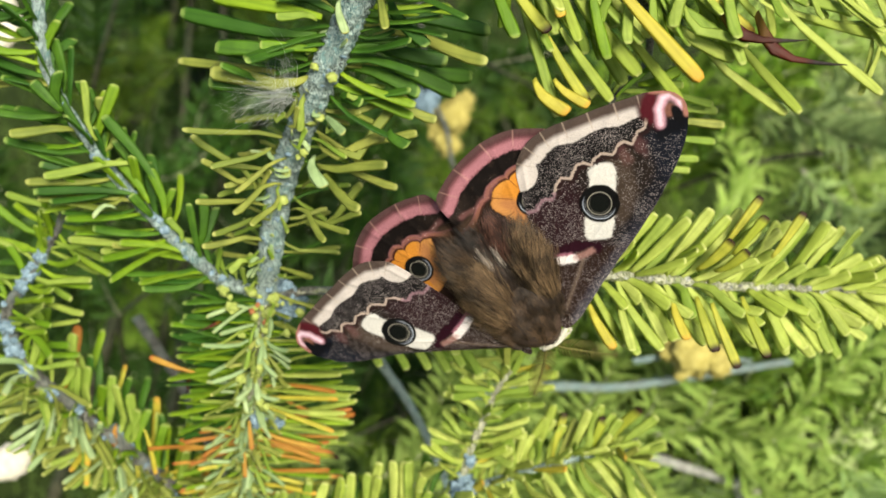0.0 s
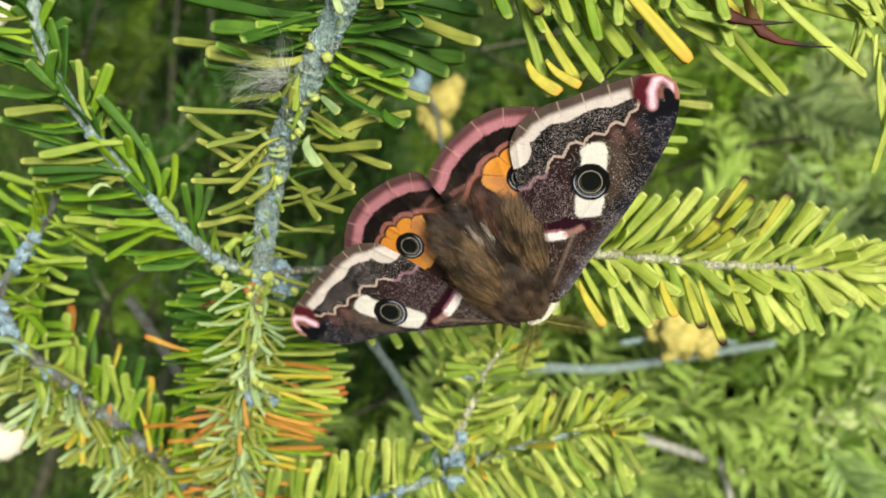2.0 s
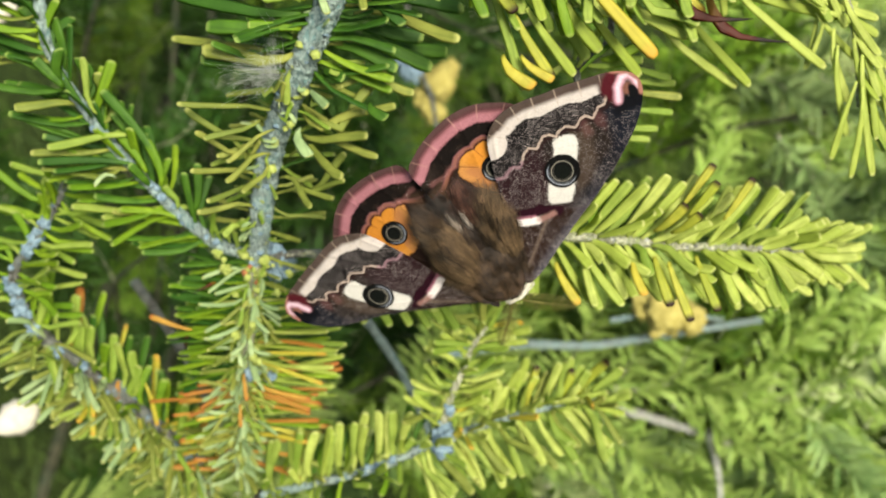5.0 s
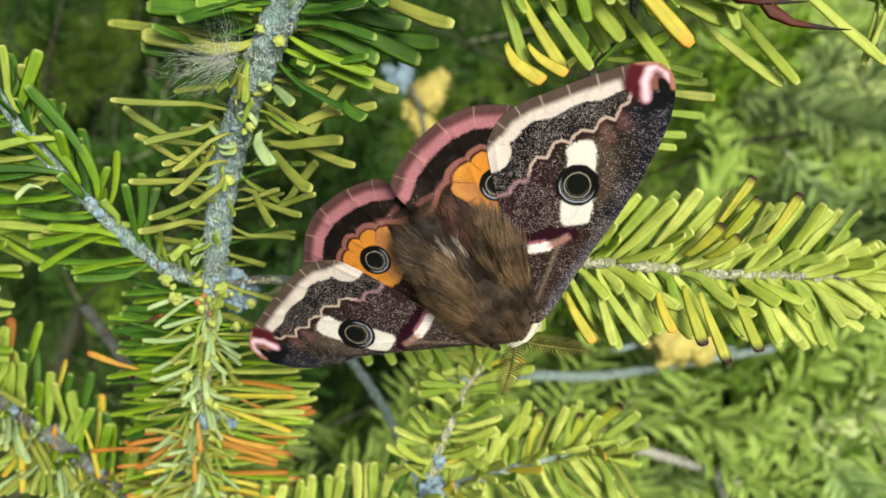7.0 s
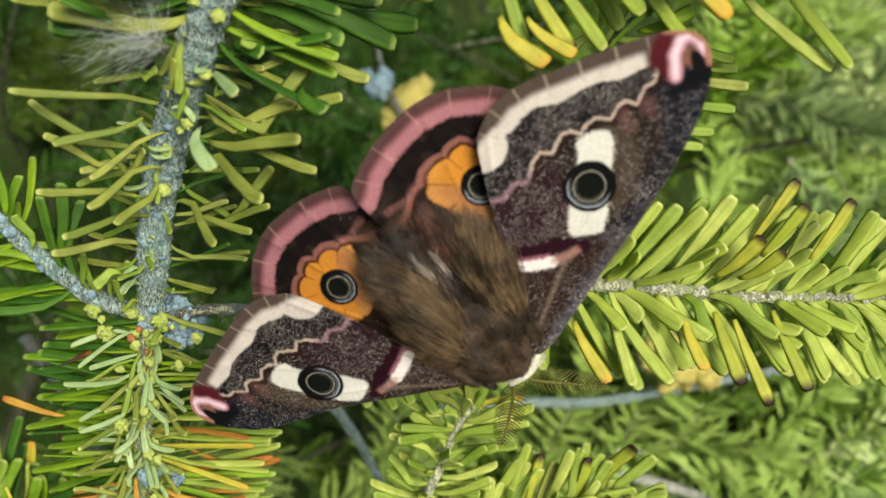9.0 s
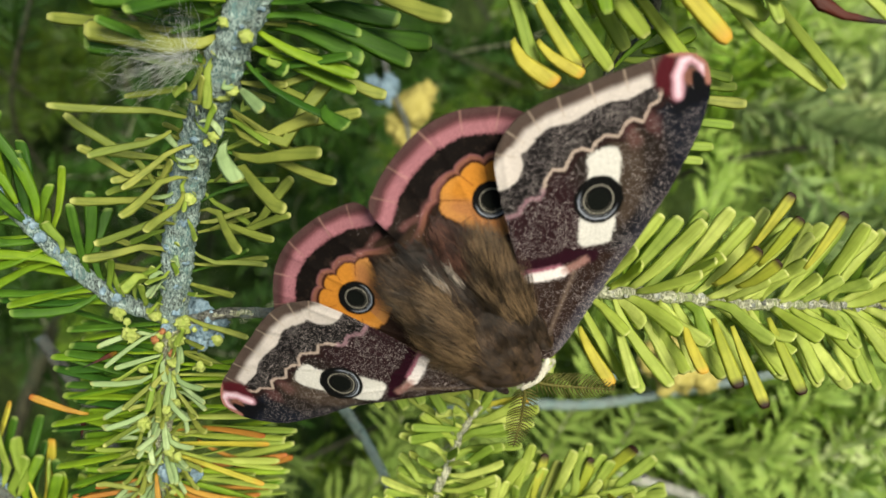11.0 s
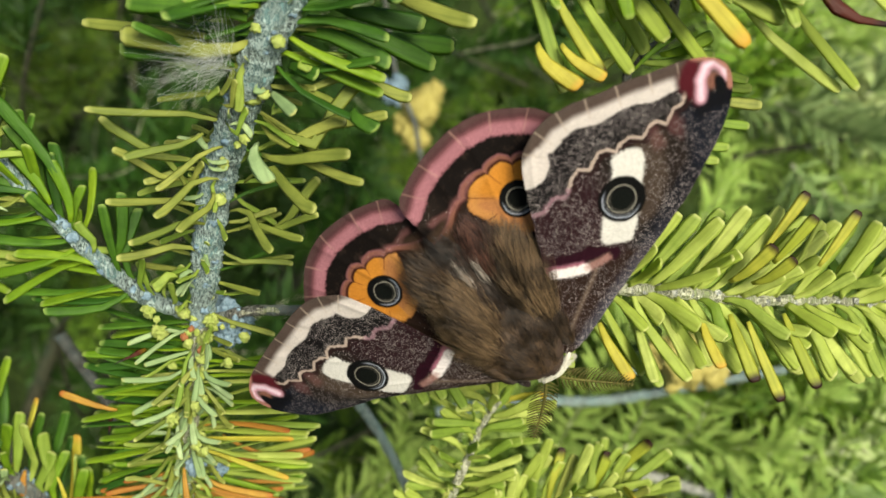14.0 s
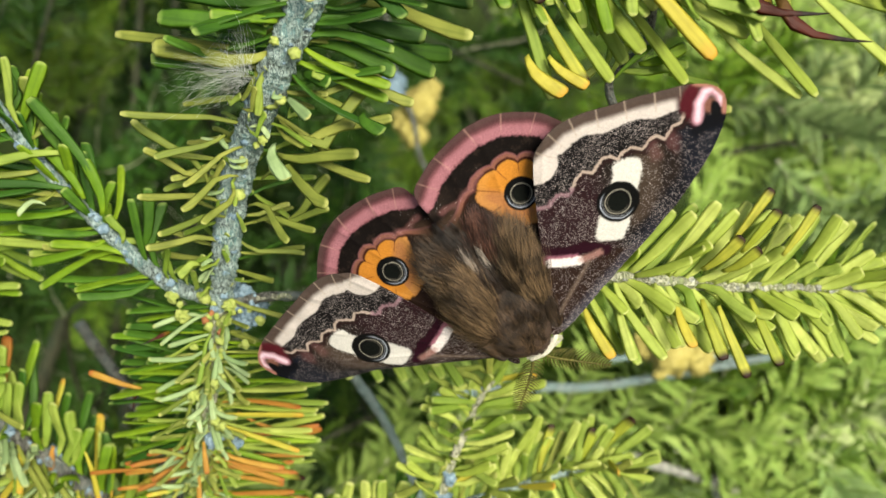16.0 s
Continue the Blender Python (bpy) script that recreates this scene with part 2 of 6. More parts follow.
def needle(parent, base, tip, width, kind, bend=0.0, arch=0.0, facing=(0, -1, 0)):
    """One needle as a part of parent, from base to tip (mm in the parent's space), its flat turned to facing."""
    base, tip = Vector(base), Vector(tip)
    y = tip - base
    length = y.length
    y.normalize()
    x = y.cross(Vector(facing))
    x = x.normalized() if x.length > 1e-4 else Vector((1, 0, 0))
    z = x.cross(y)
    turn = Matrix((x, y, z)).transposed().to_4x4()
    ob = new("needle", needle_mesh(kind, bend, arch))
    ob.parent = parent
    wide = width / 0.15
    ob.matrix_basis = Matrix.Translation(base / 1000) @ turn @ Matrix.Diagonal((wide / 1000, length / 1000, wide / 1000, 1))
    return ob


def pick(rng, kinds):
    return rng.choices([k for k, _ in kinds], [w for _, w in kinds])[0]


class Twig:
    """A twig of a branch: a bark mesh under the branch, along points given in the branch's space (mm), that carries needles."""

    def __init__(self, branch, name, points, radii, bark, label="", rough=0.2, sides=12, step=0.8, seed=1):
        self.off = 1000 * (BRANCH.inverted() @ branch.matrix_world.translation)
        self.line = curve_points([Vector(p) - self.off for p in points], step)
        self.rng = random.Random(seed)
        self.radii = radii
        verts, faces = tube(self.line, radii, sides, rough, seed * 3.1)
        self.ob = mesh_object(name, [v / 1000 for v in verts], faces, bark, branch, label)

    def at(self, u):
        i = u * (len(self.line) - 1)
        a = min(int(i), len(self.line) - 2)
        return self.line[a].lerp(self.line[a + 1], i - a), (self.line[a + 1] - self.line[a]).normalized()

    def radius(self, u):
        i = u * (len(self.radii) - 1)
        a = min(int(i), len(self.radii) - 2)
        return self.radii[a] + (self.radii[a + 1] - self.radii[a]) * (i - a)

    def row(self, start, end, count, way, length, width, kinds, spread=0.25, lean=0.0, bend=0.06, arch=0.06, facing=(0, -1, 0.3)):
        """A row of needles between two shares of the twig: way is where they point, lean how far they follow the twig's growth."""
        for k in range(count):
            u = start + (end - start) * (k + self.rng.uniform(0.1, 0.9)) / count
            p, along = self.at(min(max(u, 0.0), 1.0))
            out = Vector(way).normalized() + lean * along + Vector([self.rng.gauss(0, spread) for _ in range(3)])
            out.normalize()
            foot = p + (out - along * out.dot(along)) * self.radius(u) * 0.8
            face = Vector(facing) + Vector([self.rng.gauss(0, 0.3) for _ in range(3)])
            size = self.rng.uniform(*length)
            needle(self.ob, foot, foot + out * size, width * self.rng.uniform(0.85, 1.15), pick(self.rng, kinds),
                   round(self.rng.choice((-2, -1, 0, 1, 2)) * bend, 2), round(self.rng.choice((-1, 0, 1)) * arch, 2), face)

    def single(self, rows):
        """Needles given one by one: foot, tip, width, kind, sideways bow."""
        for foot, tip, width, kind, bend in rows:
            needle(self.ob, Vector(foot) - self.off, Vector(tip) - self.off, width, kind, round(1.6 * bend, 2) if kind == "olive" else bend, 0.03)

    def crust(self, start, end, count, size, name="lichen_tuft", material=None):
        """Lichen scattered over the twig's near side."""
        for _ in range(count):
            u = self.rng.uniform(start, end)
            p, along = self.at(u)
            out = (Vector((0, -1, 0.2)) + Vector([self.rng.gauss(0, 0.6) for _ in range(3)])).normalized()
            self.blob(name, p + self.off + out * self.radius(u) * 0.9, self.rng.uniform(*size), material or LICHEN, 0.8, self.rng.uniform(0.5, 0.9))

    def blob(self, name, place, size, material, rough=0.45, flat=1.0, label=""):
        """A small lumpy growth on the twig: a bud, a scale or a lichen."""
        bm = bmesh.new()
        bmesh.ops.create_icosphere(bm, subdivisions=4 if rough > 0.5 and size > 0.7 else 3, radius=1)
        for v in bm.verts:
            grow = 1 + rough * (noise.noise(v.co * 1.7 + Vector(place)) + 0.8 * abs(noise.noise(v.co * 4.5 + Vector(place))) + 0.6 * noise.noise(v.co * 9 + Vector(place)))
            v.co = Vector((v.co.x, v.co.y * flat, v.co.z)) * grow * size / 1000 + mm(Vector(place) - self.off)
        data = bpy.data.meshes.new(name)
        bm.to_mesh(data)
        bm.free()
        data.materials.append(material)
        data.polygons.foreach_set("use_smooth", [True] * len(data.polygons))
        ob = new(name, data)
        ob.parent = self.ob
        return tagged(ob, label)


# ---- ground ----
def ground():
    bm = bmesh.new()
    bmesh.ops.create_grid(bm, x_segments=160, y_segments=160, size=1.0)
    for v in bm.verts:
        far = math.hypot(v.co.x, v.co.y)
        v.co = v.co * (1.5 + 60 * far ** 4)
        v.co.z = 0.02 * noise.noise(v.co * 3) + 0.008 * noise.noise(v.co * 11)
    data = bpy.data.meshes.new("ground")
    bm.to_mesh(data)
    bm.free()
    data.materials.append(SOIL)
    data.polygons.foreach_set("use_smooth", [True] * len(data.polygons))
    tagged(new("ground", data), "mossy ground with short grass under the fir", "ground", kind="structure")
    rng = random.Random(5)
    verts, faces = [], []
    for _ in range(12000):
        x, y = rng.gauss(0, 0.7), rng.gauss(1.1, 0.7)
        h, a, w = rng.uniform(0.03, 0.10), rng.uniform(0, 6.28), rng.uniform(0.001, 0.0025)
        bow = Vector((rng.gauss(0, 0.03), rng.gauss(0, 0.03), 0))
        side = Vector((math.cos(a), math.sin(a), 0)) * w
        foot = Vector((x, y, -0.005))
        n = len(verts)
        verts += [foot - side, foot + side, foot + bow * 0.4 + side * 0.8 + Vector((0, 0, h * 0.6)), foot + bow * 0.4 - side * 0.8 + Vector((0, 0, h * 0.6)), foot + bow + Vector((0, 0, h))]
        faces += [(n, n + 1, n + 2, n + 3), (n + 3, n + 2, n + 4)]
    grass = mesh_object("grass", verts, faces, GRASS)
    tagged(grass, "short green grass blades on mossy ground", "grass", kind="stuff")


ground()

# ---- the fir's trunk and limbs ----
fir = thing("fir_tree", (-150, 760, -520), "fir trunk with thin limbs behind the twigs", "tree")


def fir_limb(name, points, radii, sides, seed):
    off = 1000 * (BRANCH.inverted() @ fir.matrix_world.translation)
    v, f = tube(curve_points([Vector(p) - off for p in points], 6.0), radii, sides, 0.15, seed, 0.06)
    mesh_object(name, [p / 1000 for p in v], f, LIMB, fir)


TRUNK_FOOT = 1000 * (BRANCH.inverted() @ Vector((-0.22, 0.95, -0.03)))
TRUNK_TOP = 1000 * (BRANCH.inverted() @ Vector((-0.16, 0.90, 2.1)))
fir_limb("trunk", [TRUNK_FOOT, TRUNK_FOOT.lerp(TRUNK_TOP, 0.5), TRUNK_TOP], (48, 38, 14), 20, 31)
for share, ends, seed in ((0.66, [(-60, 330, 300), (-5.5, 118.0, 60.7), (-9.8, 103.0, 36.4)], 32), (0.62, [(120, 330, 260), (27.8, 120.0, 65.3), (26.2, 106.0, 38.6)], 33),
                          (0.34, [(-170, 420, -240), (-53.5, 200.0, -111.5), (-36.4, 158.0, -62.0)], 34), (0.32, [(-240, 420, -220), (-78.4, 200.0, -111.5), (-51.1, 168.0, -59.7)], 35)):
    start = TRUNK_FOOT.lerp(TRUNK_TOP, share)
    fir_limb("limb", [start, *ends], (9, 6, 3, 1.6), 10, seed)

# ---- the fir branch with the grey stem ----
grey_branch = thing("fir_branch", (-30.0, 130.0, -11.4), "grey lichened fir branch with green and withered needles", "branch")

stem = Twig(grey_branch, "main_stem", [(-10.1, 106.5, 37.6), (-14.4, 110.0, 30.8), (-18.7, 114.0, 23.5), (-22.3, 119.0, 18.0), (-25.9, 124.5, 11.5), (-28.1, 127.0, 2.9), (-30.7, 133.5, -8.8)],
            (2.1, 2.1, 2.2, 2.2, 2.1, 1.9, 1.6), BARK, "grey scaly bark with patches of blue lichen", 0.3, 30, 0.28, 2)
LEFT, RIGHT, NEAR = (-1, 0, -0.12), (1, 0, -0.08), (0, -1, 0)
stem.single([
    ((-23.3, 120.4, 16.8), (-38.0, 112.0, 17.4), 1.03, "olive", 0.05), ((-26.5, 118.6, 15.6), (-34.6, 114.3, 12.1), 1.10, "olive", -0.04), ((-29.5, 122.5, 8.7), (-38.3, 117.0, 17.3), 1.24, "olive", 0.08),
    ((-29.8, 122.3, 10.4), (-36.8, 117.0, 13.5), 1.10, "olive", -0.05), ((-25.4, 121.4, 10.3), (-31.5, 115.6, 5.3), 1.17, "olive", 0.06), ((-28.6, 124.3, 6.9), (-37.6, 116.8, 7.2), 1.10, "olive", 0.04),
    ((-26.1, 121.9, 8.6), (-29.3, 117.3, 3.6), 1.24, "olive", -0.05), ((-27.8, 124.6, 4.7), (-35.4, 118.1, 2.2), 1.10, "olive", 0.05), ((-29.2, 126.8, 1.2), (-38.0, 121.2, 0.4), 1.24, "olive", 0.05),
    ((-24.5, 120.1, 14.2), (-31.3, 115.7, 8.5), 0.97, "olive", 0.04), ((-28.0, 121.9, 12.6), (-34.3, 118.0, 13.1), 1.10, "olive", 0.0), ((-27.5, 123.7, 11.5), (-34.2, 120.1, 9.8), 1.10, "olive", 0.05),
])
stem.single([
    ((-19.2, 118.2, 17.6), (-6.2, 118.2, 22.3), 2.21, "olive", 0.16), ((-19.7, 119.5, 16.9), (-8.9, 116.7, 16.8), 1.79, "olive", 0.1), ((-12.7, 120.1, 16.3), (-4.0, 118.0, 17.8), 1.52, "olive", 0.0),
    ((-17.5, 116.9, 21.0), (-5.4, 118.1, 23.7), 1.24, "olive", 0.06), ((-10.9, 119.5, 22.0), (-1.0, 119.0, 20.0), 1.66, "olive", -0.05), ((-19.8, 120.9, 13.3), (-8.4, 115.2, 12.6), 1.79, "olive", 0.03),
    ((-19.8, 121.9, 12.6), (-7.0, 118.0, 9.4), 1.38, "olive", -0.06), ((-22.3, 122.1, 9.9), (-12.4, 114.2, 5.9), 1.79, "olive", -0.1), ((-20.5, 127.9, 3.7), (-13.3, 125.6, 10.7), 1.52, "olive", 0.04),
    ((-22.3, 124.2, 4.2), (-12.9, 121.5, 5.7), 1.10, "olive", 0.06), ((-23.9, 121.2, 6.2), (-17.5, 114.1, 1.1), 1.24, "olive", -0.08), ((-23.0, 122.6, 4.0), (-14.5, 118.7, 2.6), 1.10, "olive", -0.05),
])
stem.single([
    ((-19.4, 115.5, 14.0), (-17.5, 113.2, 9.1), 2.07, "pale", 0.06), ((-14.5, 115.2, 27.1), (-3.5, 114.2, 23.0), 2.35, "deep", -0.05), ((-15.4, 114.6, 23.0), (-11.8, 111.9, 21.2), 1.93, "deep", 0.0),
    ((-13.7, 116.8, 29.2), (2.0, 122.0, 24.7), 2.76, "deep", -0.04), ((-12.5, 117.4, 32.4), (0.7, 119.0, 29.1), 2.62, "deep", 0.05), ((-11.6, 116.0, 35.2), (7.5, 122.0, 34.6), 2.48, "deep", -0.04),
    ((-10.7, 117.8, 32.7), (6.4, 111.0, 27.0), 2.07, "olive", -0.05), ((-7.7, 110.9, 37.2), (-2.2, 108.7, 28.7), 2.07, "deep", 0.09), ((-8.8, 106.2, 36.0), (-7.8, 103.8, 29.7), 1.38, "olive", 0.0),
    ((-11.9, 113.2, 29.6), (-5.4, 115.1, 30.9), 1.24, "pale", 0.03), ((-10.5, 115.7, 36.6), (1.4, 120.7, 37.5), 2.48, "mid", 0.04), ((-8.3, 120.9, 28.5), (4.7, 126.0, 28.3), 2.76, "deep", 0.02),
])
stem.single([
    ((-18.8, 114.0, 25.2), (-34.7, 114.0, 24.7), 2.62, "deep", -0.04), ((-19.4, 112.6, 25.2), (-33.9, 112.0, 25.7), 2.76, "olive", -0.04), ((-24.0, 114.7, 26.3), (-40.6, 118.0, 28.9), 1.52, "olive", 0.0),
    ((-19.6, 111.4, 27.5), (-32.9, 111.0, 29.1), 2.62, "deep", 0.03), ((-18.0, 109.7, 28.4), (-25.4, 106.4, 28.2), 1.79, "mid", 0.0), ((-18.2, 110.5, 30.8), (-38.2, 112.0, 34.5), 2.48, "deep", -0.05),
    ((-17.2, 109.1, 32.9), (-33.0, 110.0, 36.3), 2.62, "mid", 0.0), ((-17.6, 107.3, 31.9), (-22.7, 104.4, 31.6), 1.38, "lime", 0.04), ((-23.7, 116.1, 23.5), (-30.2, 114.3, 24.0), 1.24, "pale", -0.08),
    ((-19.7, 112.7, 23.2), (-21.4, 114.5, 17.5), 1.24, "lime", 0.05), ((-14.3, 105.6, 34.1), (-13.2, 104.6, 29.3), 1.38, "pale", 0.04), ((-17.4, 114.0, 19.7), (-14.2, 110.0, 16.5), 1.52, "pale", 0.0),
])
stem.row(0.0, 0.35, 12, LEFT, (9, 14), 1.7, [("deep", 5), ("mid", 2)], 0.25, -0.1, 0.05, 0.05, (0, -0.8, 0.6))
stem.row(0.0, 0.35, 12, RIGHT, (9, 14), 1.7, [("deep", 5), ("mid", 2)], 0.25, 0.1, 0.05, 0.05, (0, -0.8, 0.6))
stem.row(0.1, 0.98, 26, (-0.9, 0.4, 0), (6, 11), 0.9, [("olive", 4), ("lime", 2), ("deep", 3)], 0.3)
stem.row(0.1, 0.98, 26, (0.9, 0.4, 0), (6, 11), 0.9, [("olive", 4), ("lime", 2), ("deep", 3)], 0.3)
stem.row(0.05, 0.95, 24, NEAR, (1.6, 3.2), 0.9, [("pale", 4), ("lime", 2)], 0.75, 0.3)
stem.row(0.55, 1.0, 14, NEAR, (3.0, 5.5), 0.75, [("pale", 2), ("lime", 3)], 0.9, 0.3)
for place, size in (((-24.6, 120.4, 12.1), 0.65), ((-15.8, 109.7, 24.5), 0.7), ((-19.9, 115.4, 19.4), 0.9), ((-21.3, 117.4, 14.7), 0.6), ((-25.4, 122.0, 7.7), 0.7), ((-18.4, 110.2, 26.1), 0.55)):
    stem.blob("bud_scale", place, size, BUD, 0.5, 0.6)
stem.single([
    ((-23.3, 116.6, 16.7), (-20.3, 114.8, 17.8), 1.2, "lime", 0.18), ((-22.8, 116.8, 16.4), (-20.3, 117.2, 15.0), 1.0, "pale", -0.1), ((-26.5, 120.1, 12.7), (-23.8, 119.5, 12.3), 0.7, "pale", 0.08),
    ((-26.5, 120.8, 11.9), (-23.9, 120.2, 11.5), 0.7, "pale", 0.08), ((-18.9, 113.4, 20.6), (-18.0, 113.3, 19.6), 1.0, "pale", 0.1), ((-17.1, 114.8, 18.9), (-15.5, 114.7, 17.9), 1.2, "lime", 0.12),
    ((-29.9, 122.6, 10.6), (-26.9, 120.2, 12.2), 1.1, "olive", 0.06), ((-23.7, 115.5, 18.8), (-21.2, 112.8, 20.8), 1.0, "olive", 0.1), ((-13.7, 111.7, 22.9), (-12.6, 111.5, 21.7), 1.1, "lime", 0.05),
    ((-25.2, 114.6, 19.9), (-23.3, 113.6, 19.9), 1.0, "lime", 0.1), ((-7.7, 111.0, 17.4), (-5.0, 109.0, 14.6), 2.0, "deep", 0.05),
])
for place, size in (((-18.2, 113.7, 19.4), 0.6), ((-20.3, 120.6, 11.1), 0.6), ((-22.2, 117.9, 14.1), 0.4)):
    stem.blob("leafy_lichen", place, size, BUD, 0.7, 0.5)
stem.crust(0.02, 1.0, 46, (0.18, 0.55), "lichen_crust")

shoot = Twig(grey_branch, "leading_shoot", [(-30.8, 133.7, -8.2), (-32.0, 135.4, -14.8), (-34.0, 139.5, -22.4), (-36.0, 145.5, -31.9), (-38.8, 153.3, -43.8), (-42.1, 162.0, -58.2)],
             (1.3, 1.2, 1.1, 1.1, 1.0), BARK_YOUNG, "", 0.25, 12, 0.8, 3)
shoot.row(0.02, 1.0, 58, (-0.95, -0.4, -0.22), (5, 10), 0.85, [("pale", 5), ("olive", 3), ("lime", 2)], 0.34, 0.2, 0.1)
shoot.row(0.02, 1.0, 52, (0.75, -0.5, -0.38), (4, 8), 0.85, [("pale", 5), ("olive", 3), ("lime", 2)], 0.34, 0.2, 0.1)
shoot.row(0.02, 1.0, 62, (-0.1, -0.85, -0.6), (2.8, 5.5), 1.0, [("pale", 6), ("olive", 3)], 0.3, 0.3, 0.06)
shoot.row(0.0, 0.34, 24, (-1.0, 0.1, 0.22), (11, 16), 1.5, [("deep", 6), ("mid", 3)], 0.14, 0.1, 0.04, 0.03, (0, -0.7, 0.7))
shoot.row(0.08, 0.5, 30, (-1.0, 0.18, -0.02), (11, 16), 1.4, [("mid", 6), ("deep", 4)], 0.14, 0.1, 0.04, 0.03, (0, -0.7, 0.7))
shoot.row(0.1, 0.75, 44, (1.0, 0.12, 0.03), (13, 19), 1.2, [("mid", 4), ("lime", 2), ("sun", 3)], 0.12, 0.05, 0.04, 0.03, (0, -0.6, 0.8))
shoot.row(0.32, 0.95, 20, (1.0, 0.02, -0.1), (12, 18), 1.0, [("orange", 5), ("gold", 3), ("scorch", 1)], 0.14, 0.05)
shoot.row(0.4, 1.0, 30, (-1.0, 0.0, -0.12), (8, 15), 0.9, [("orange", 6), ("gold", 3), ("olive", 3), ("mid", 2)], 0.15, 0.05)
for k in range(26):
    spot, _ = shoot.at(0.05 + 0.034 * k)
    shoot.blob("side_bud", spot + shoot.off + Vector((shoot.rng.gauss(0, 2.0), -2.2 - shoot.rng.uniform(0, 1.2), shoot.rng.gauss(0, 1.0))), shoot.rng.uniform(0.3, 0.65), BUD, 1.0, 0.5)
shoot.single([
    ((-45.6, 141.4, -22.7), (-53.5, 140.2, -19.7), 1.22, "orange", -0.02), ((-26.4, 150.5, -33.6), (-18.0, 156.5, -33.6), 1.15, "orange", 0.03), ((-31.2, 146.9, -28.0), (-23.9, 146.6, -31.6), 0.79, "orange", 0.05),
    ((-31.9, 150.4, -36.1), (-20.4, 150.4, -36.7), 0.86, "orange", 0.03), ((-31.4, 150.4, -39.6), (-21.7, 152.3, -40.7), 1.01, "orange", -0.04), ((-35.2, 139.6, -31.1), (-34.4, 138.4, -36.1), 1.01, "orange", 0.0),
    ((-37.8, 146.4, -38.1), (-37.4, 145.3, -43.2), 0.94, "orange", 0.0), ((-48.5, 147.3, -23.7), (-49.0, 146.9, -28.5), 1.0, "rust", 0.0), ((-58.5, 150.4, -35.2), (-56.9, 152.3, -44.6), 1.08, "gold", -0.05),
    ((-47.3, 148.4, -38.0), (-57.6, 150.4, -39.1), 0.86, "orange", 0.02), ((-66.5, 156.4, -35.7), (-67.1, 156.4, -40.1), 1.44, "orange", 0.0), ((-39.1, 135.1, -12.8), (-42.7, 132.5, -14.5), 0.9, "rust", 0.0),
])
for place, size, stuff in (((-37.7, 132.2, -6.9), 1.1, BUD), ((-32.5, 133.1, -7.2), 1.0, BUD), ((-29.1, 131.6, -8.5), 1.1, BUD), ((-29.5, 131.3, -10.7), 1.0, BUD), ((-32.6, 131.3, -10.7), 0.6, BUD_RUST), ((-30.2, 130.7, -12.4), 0.6, BUD_RUST), ((-31.8, 131.7, -9.6), 0.5, BUD_RUST), ((-36.5, 133.0, -10.2), 1.2, BUD), ((-33.6, 135.2, -19.7), 1.3, BUD), ((-36.0, 136.4, -22.9), 1.2, BUD)):
    shoot.blob("bud", place, 0.7 * size, stuff, 0.8, 0.8)
for k in range(18):
    spot, _ = shoot.at(0.02 + 0.022 * k)
    shoot.blob("bud_scale", spot + shoot.off + Vector((shoot.rng.gauss(0, 1.8), -1.3, shoot.rng.gauss(0, 1.0))), shoot.rng.uniform(0.35, 0.8), BUD, 0.5, 0.7)
for place, size in (((-28.1, 134.9, -7.8), 1.7), ((-27.0, 135.0, -10.3), 1.5), ((-29.4, 135.4, -6.4), 1.3), ((-25.9, 136.4, -8.9), 1.2), ((-34.4, 142.6, -31.5), 1.2), ((-31.2, 144.5, -32.8), 0.9)):
    shoot.blob("lichen_tuft", place, size, LICHEN, 0.8)

for _ in range(34):
    spot = Vector((-27.5, 133.3, -8.8)) + Vector((shoot.rng.gauss(0, 1.5), shoot.rng.gauss(0, 0.7), shoot.rng.gauss(0, 1.5)))
    shoot.blob("lichen_lobe", spot, shoot.rng.uniform(0.25, 0.6), LICHEN, 0.8, 0.5)
for _ in range(14):
    spot = Vector((-31.3, 132.0, -9.0)) + Vector((shoot.rng.gauss(0, 2.6), shoot.rng.gauss(0, 0.5), shoot.rng.gauss(0, 1.5)))
    shoot.blob("bud_scale", spot, shoot.rng.uniform(0.3, 0.7), BUD, 0.5, 0.7)

side = Twig(grey_branch, "side_twig", [(-32.3, 134.0, -7.7), (-38.7, 132.3, -4.7), (-46.4, 130.7, 2.5), (-53.8, 128.8, 11.0), (-58.5, 125.7, 18.5), (-61.8, 123.0, 25.4), (-63.3, 121.7, 31.4), (-63.7, 120.6, 41.6)],
            (1.1, 1.2, 1.1, 1.0, 0.95, 0.9, 0.95, 1.0), BARK, "grey twig with pale lichen", 0.28, 12, 0.6, 4)
side.row(0.08, 0.5, 24, (-1, -0.1, -0.05), (10, 15), 1.7, [("mid", 5), ("lime", 1), ("deep", 4), ("olive", 1)], 0.16, 0.05, 0.05, 0.05, (0, -0.8, 0.6))
side.row(0.4, 1.0, 30, (-1, -0.1, 0.1), (9, 14), 1.9, [("deep", 6), ("mid", 2), ("olive", 1)], 0.2, 0.1, 0.05, 0.05, (0, -0.8, 0.6))
side.row(0.12, 0.55, 13, (0.05, -0.2, 1), (7, 11), 1.7, [("deep", 4), ("mid", 3)], 0.2, 0.25, 0.06, 0.05, (0, -1, 0.1))
side.row(0.45, 1.0, 24, (0.25, -0.1, 1), (7, 11), 1.9, [("deep", 6), ("mid", 2), ("olive", 1)], 0.25, 0.2, 0.06, 0.05, (0, -1, 0.1))
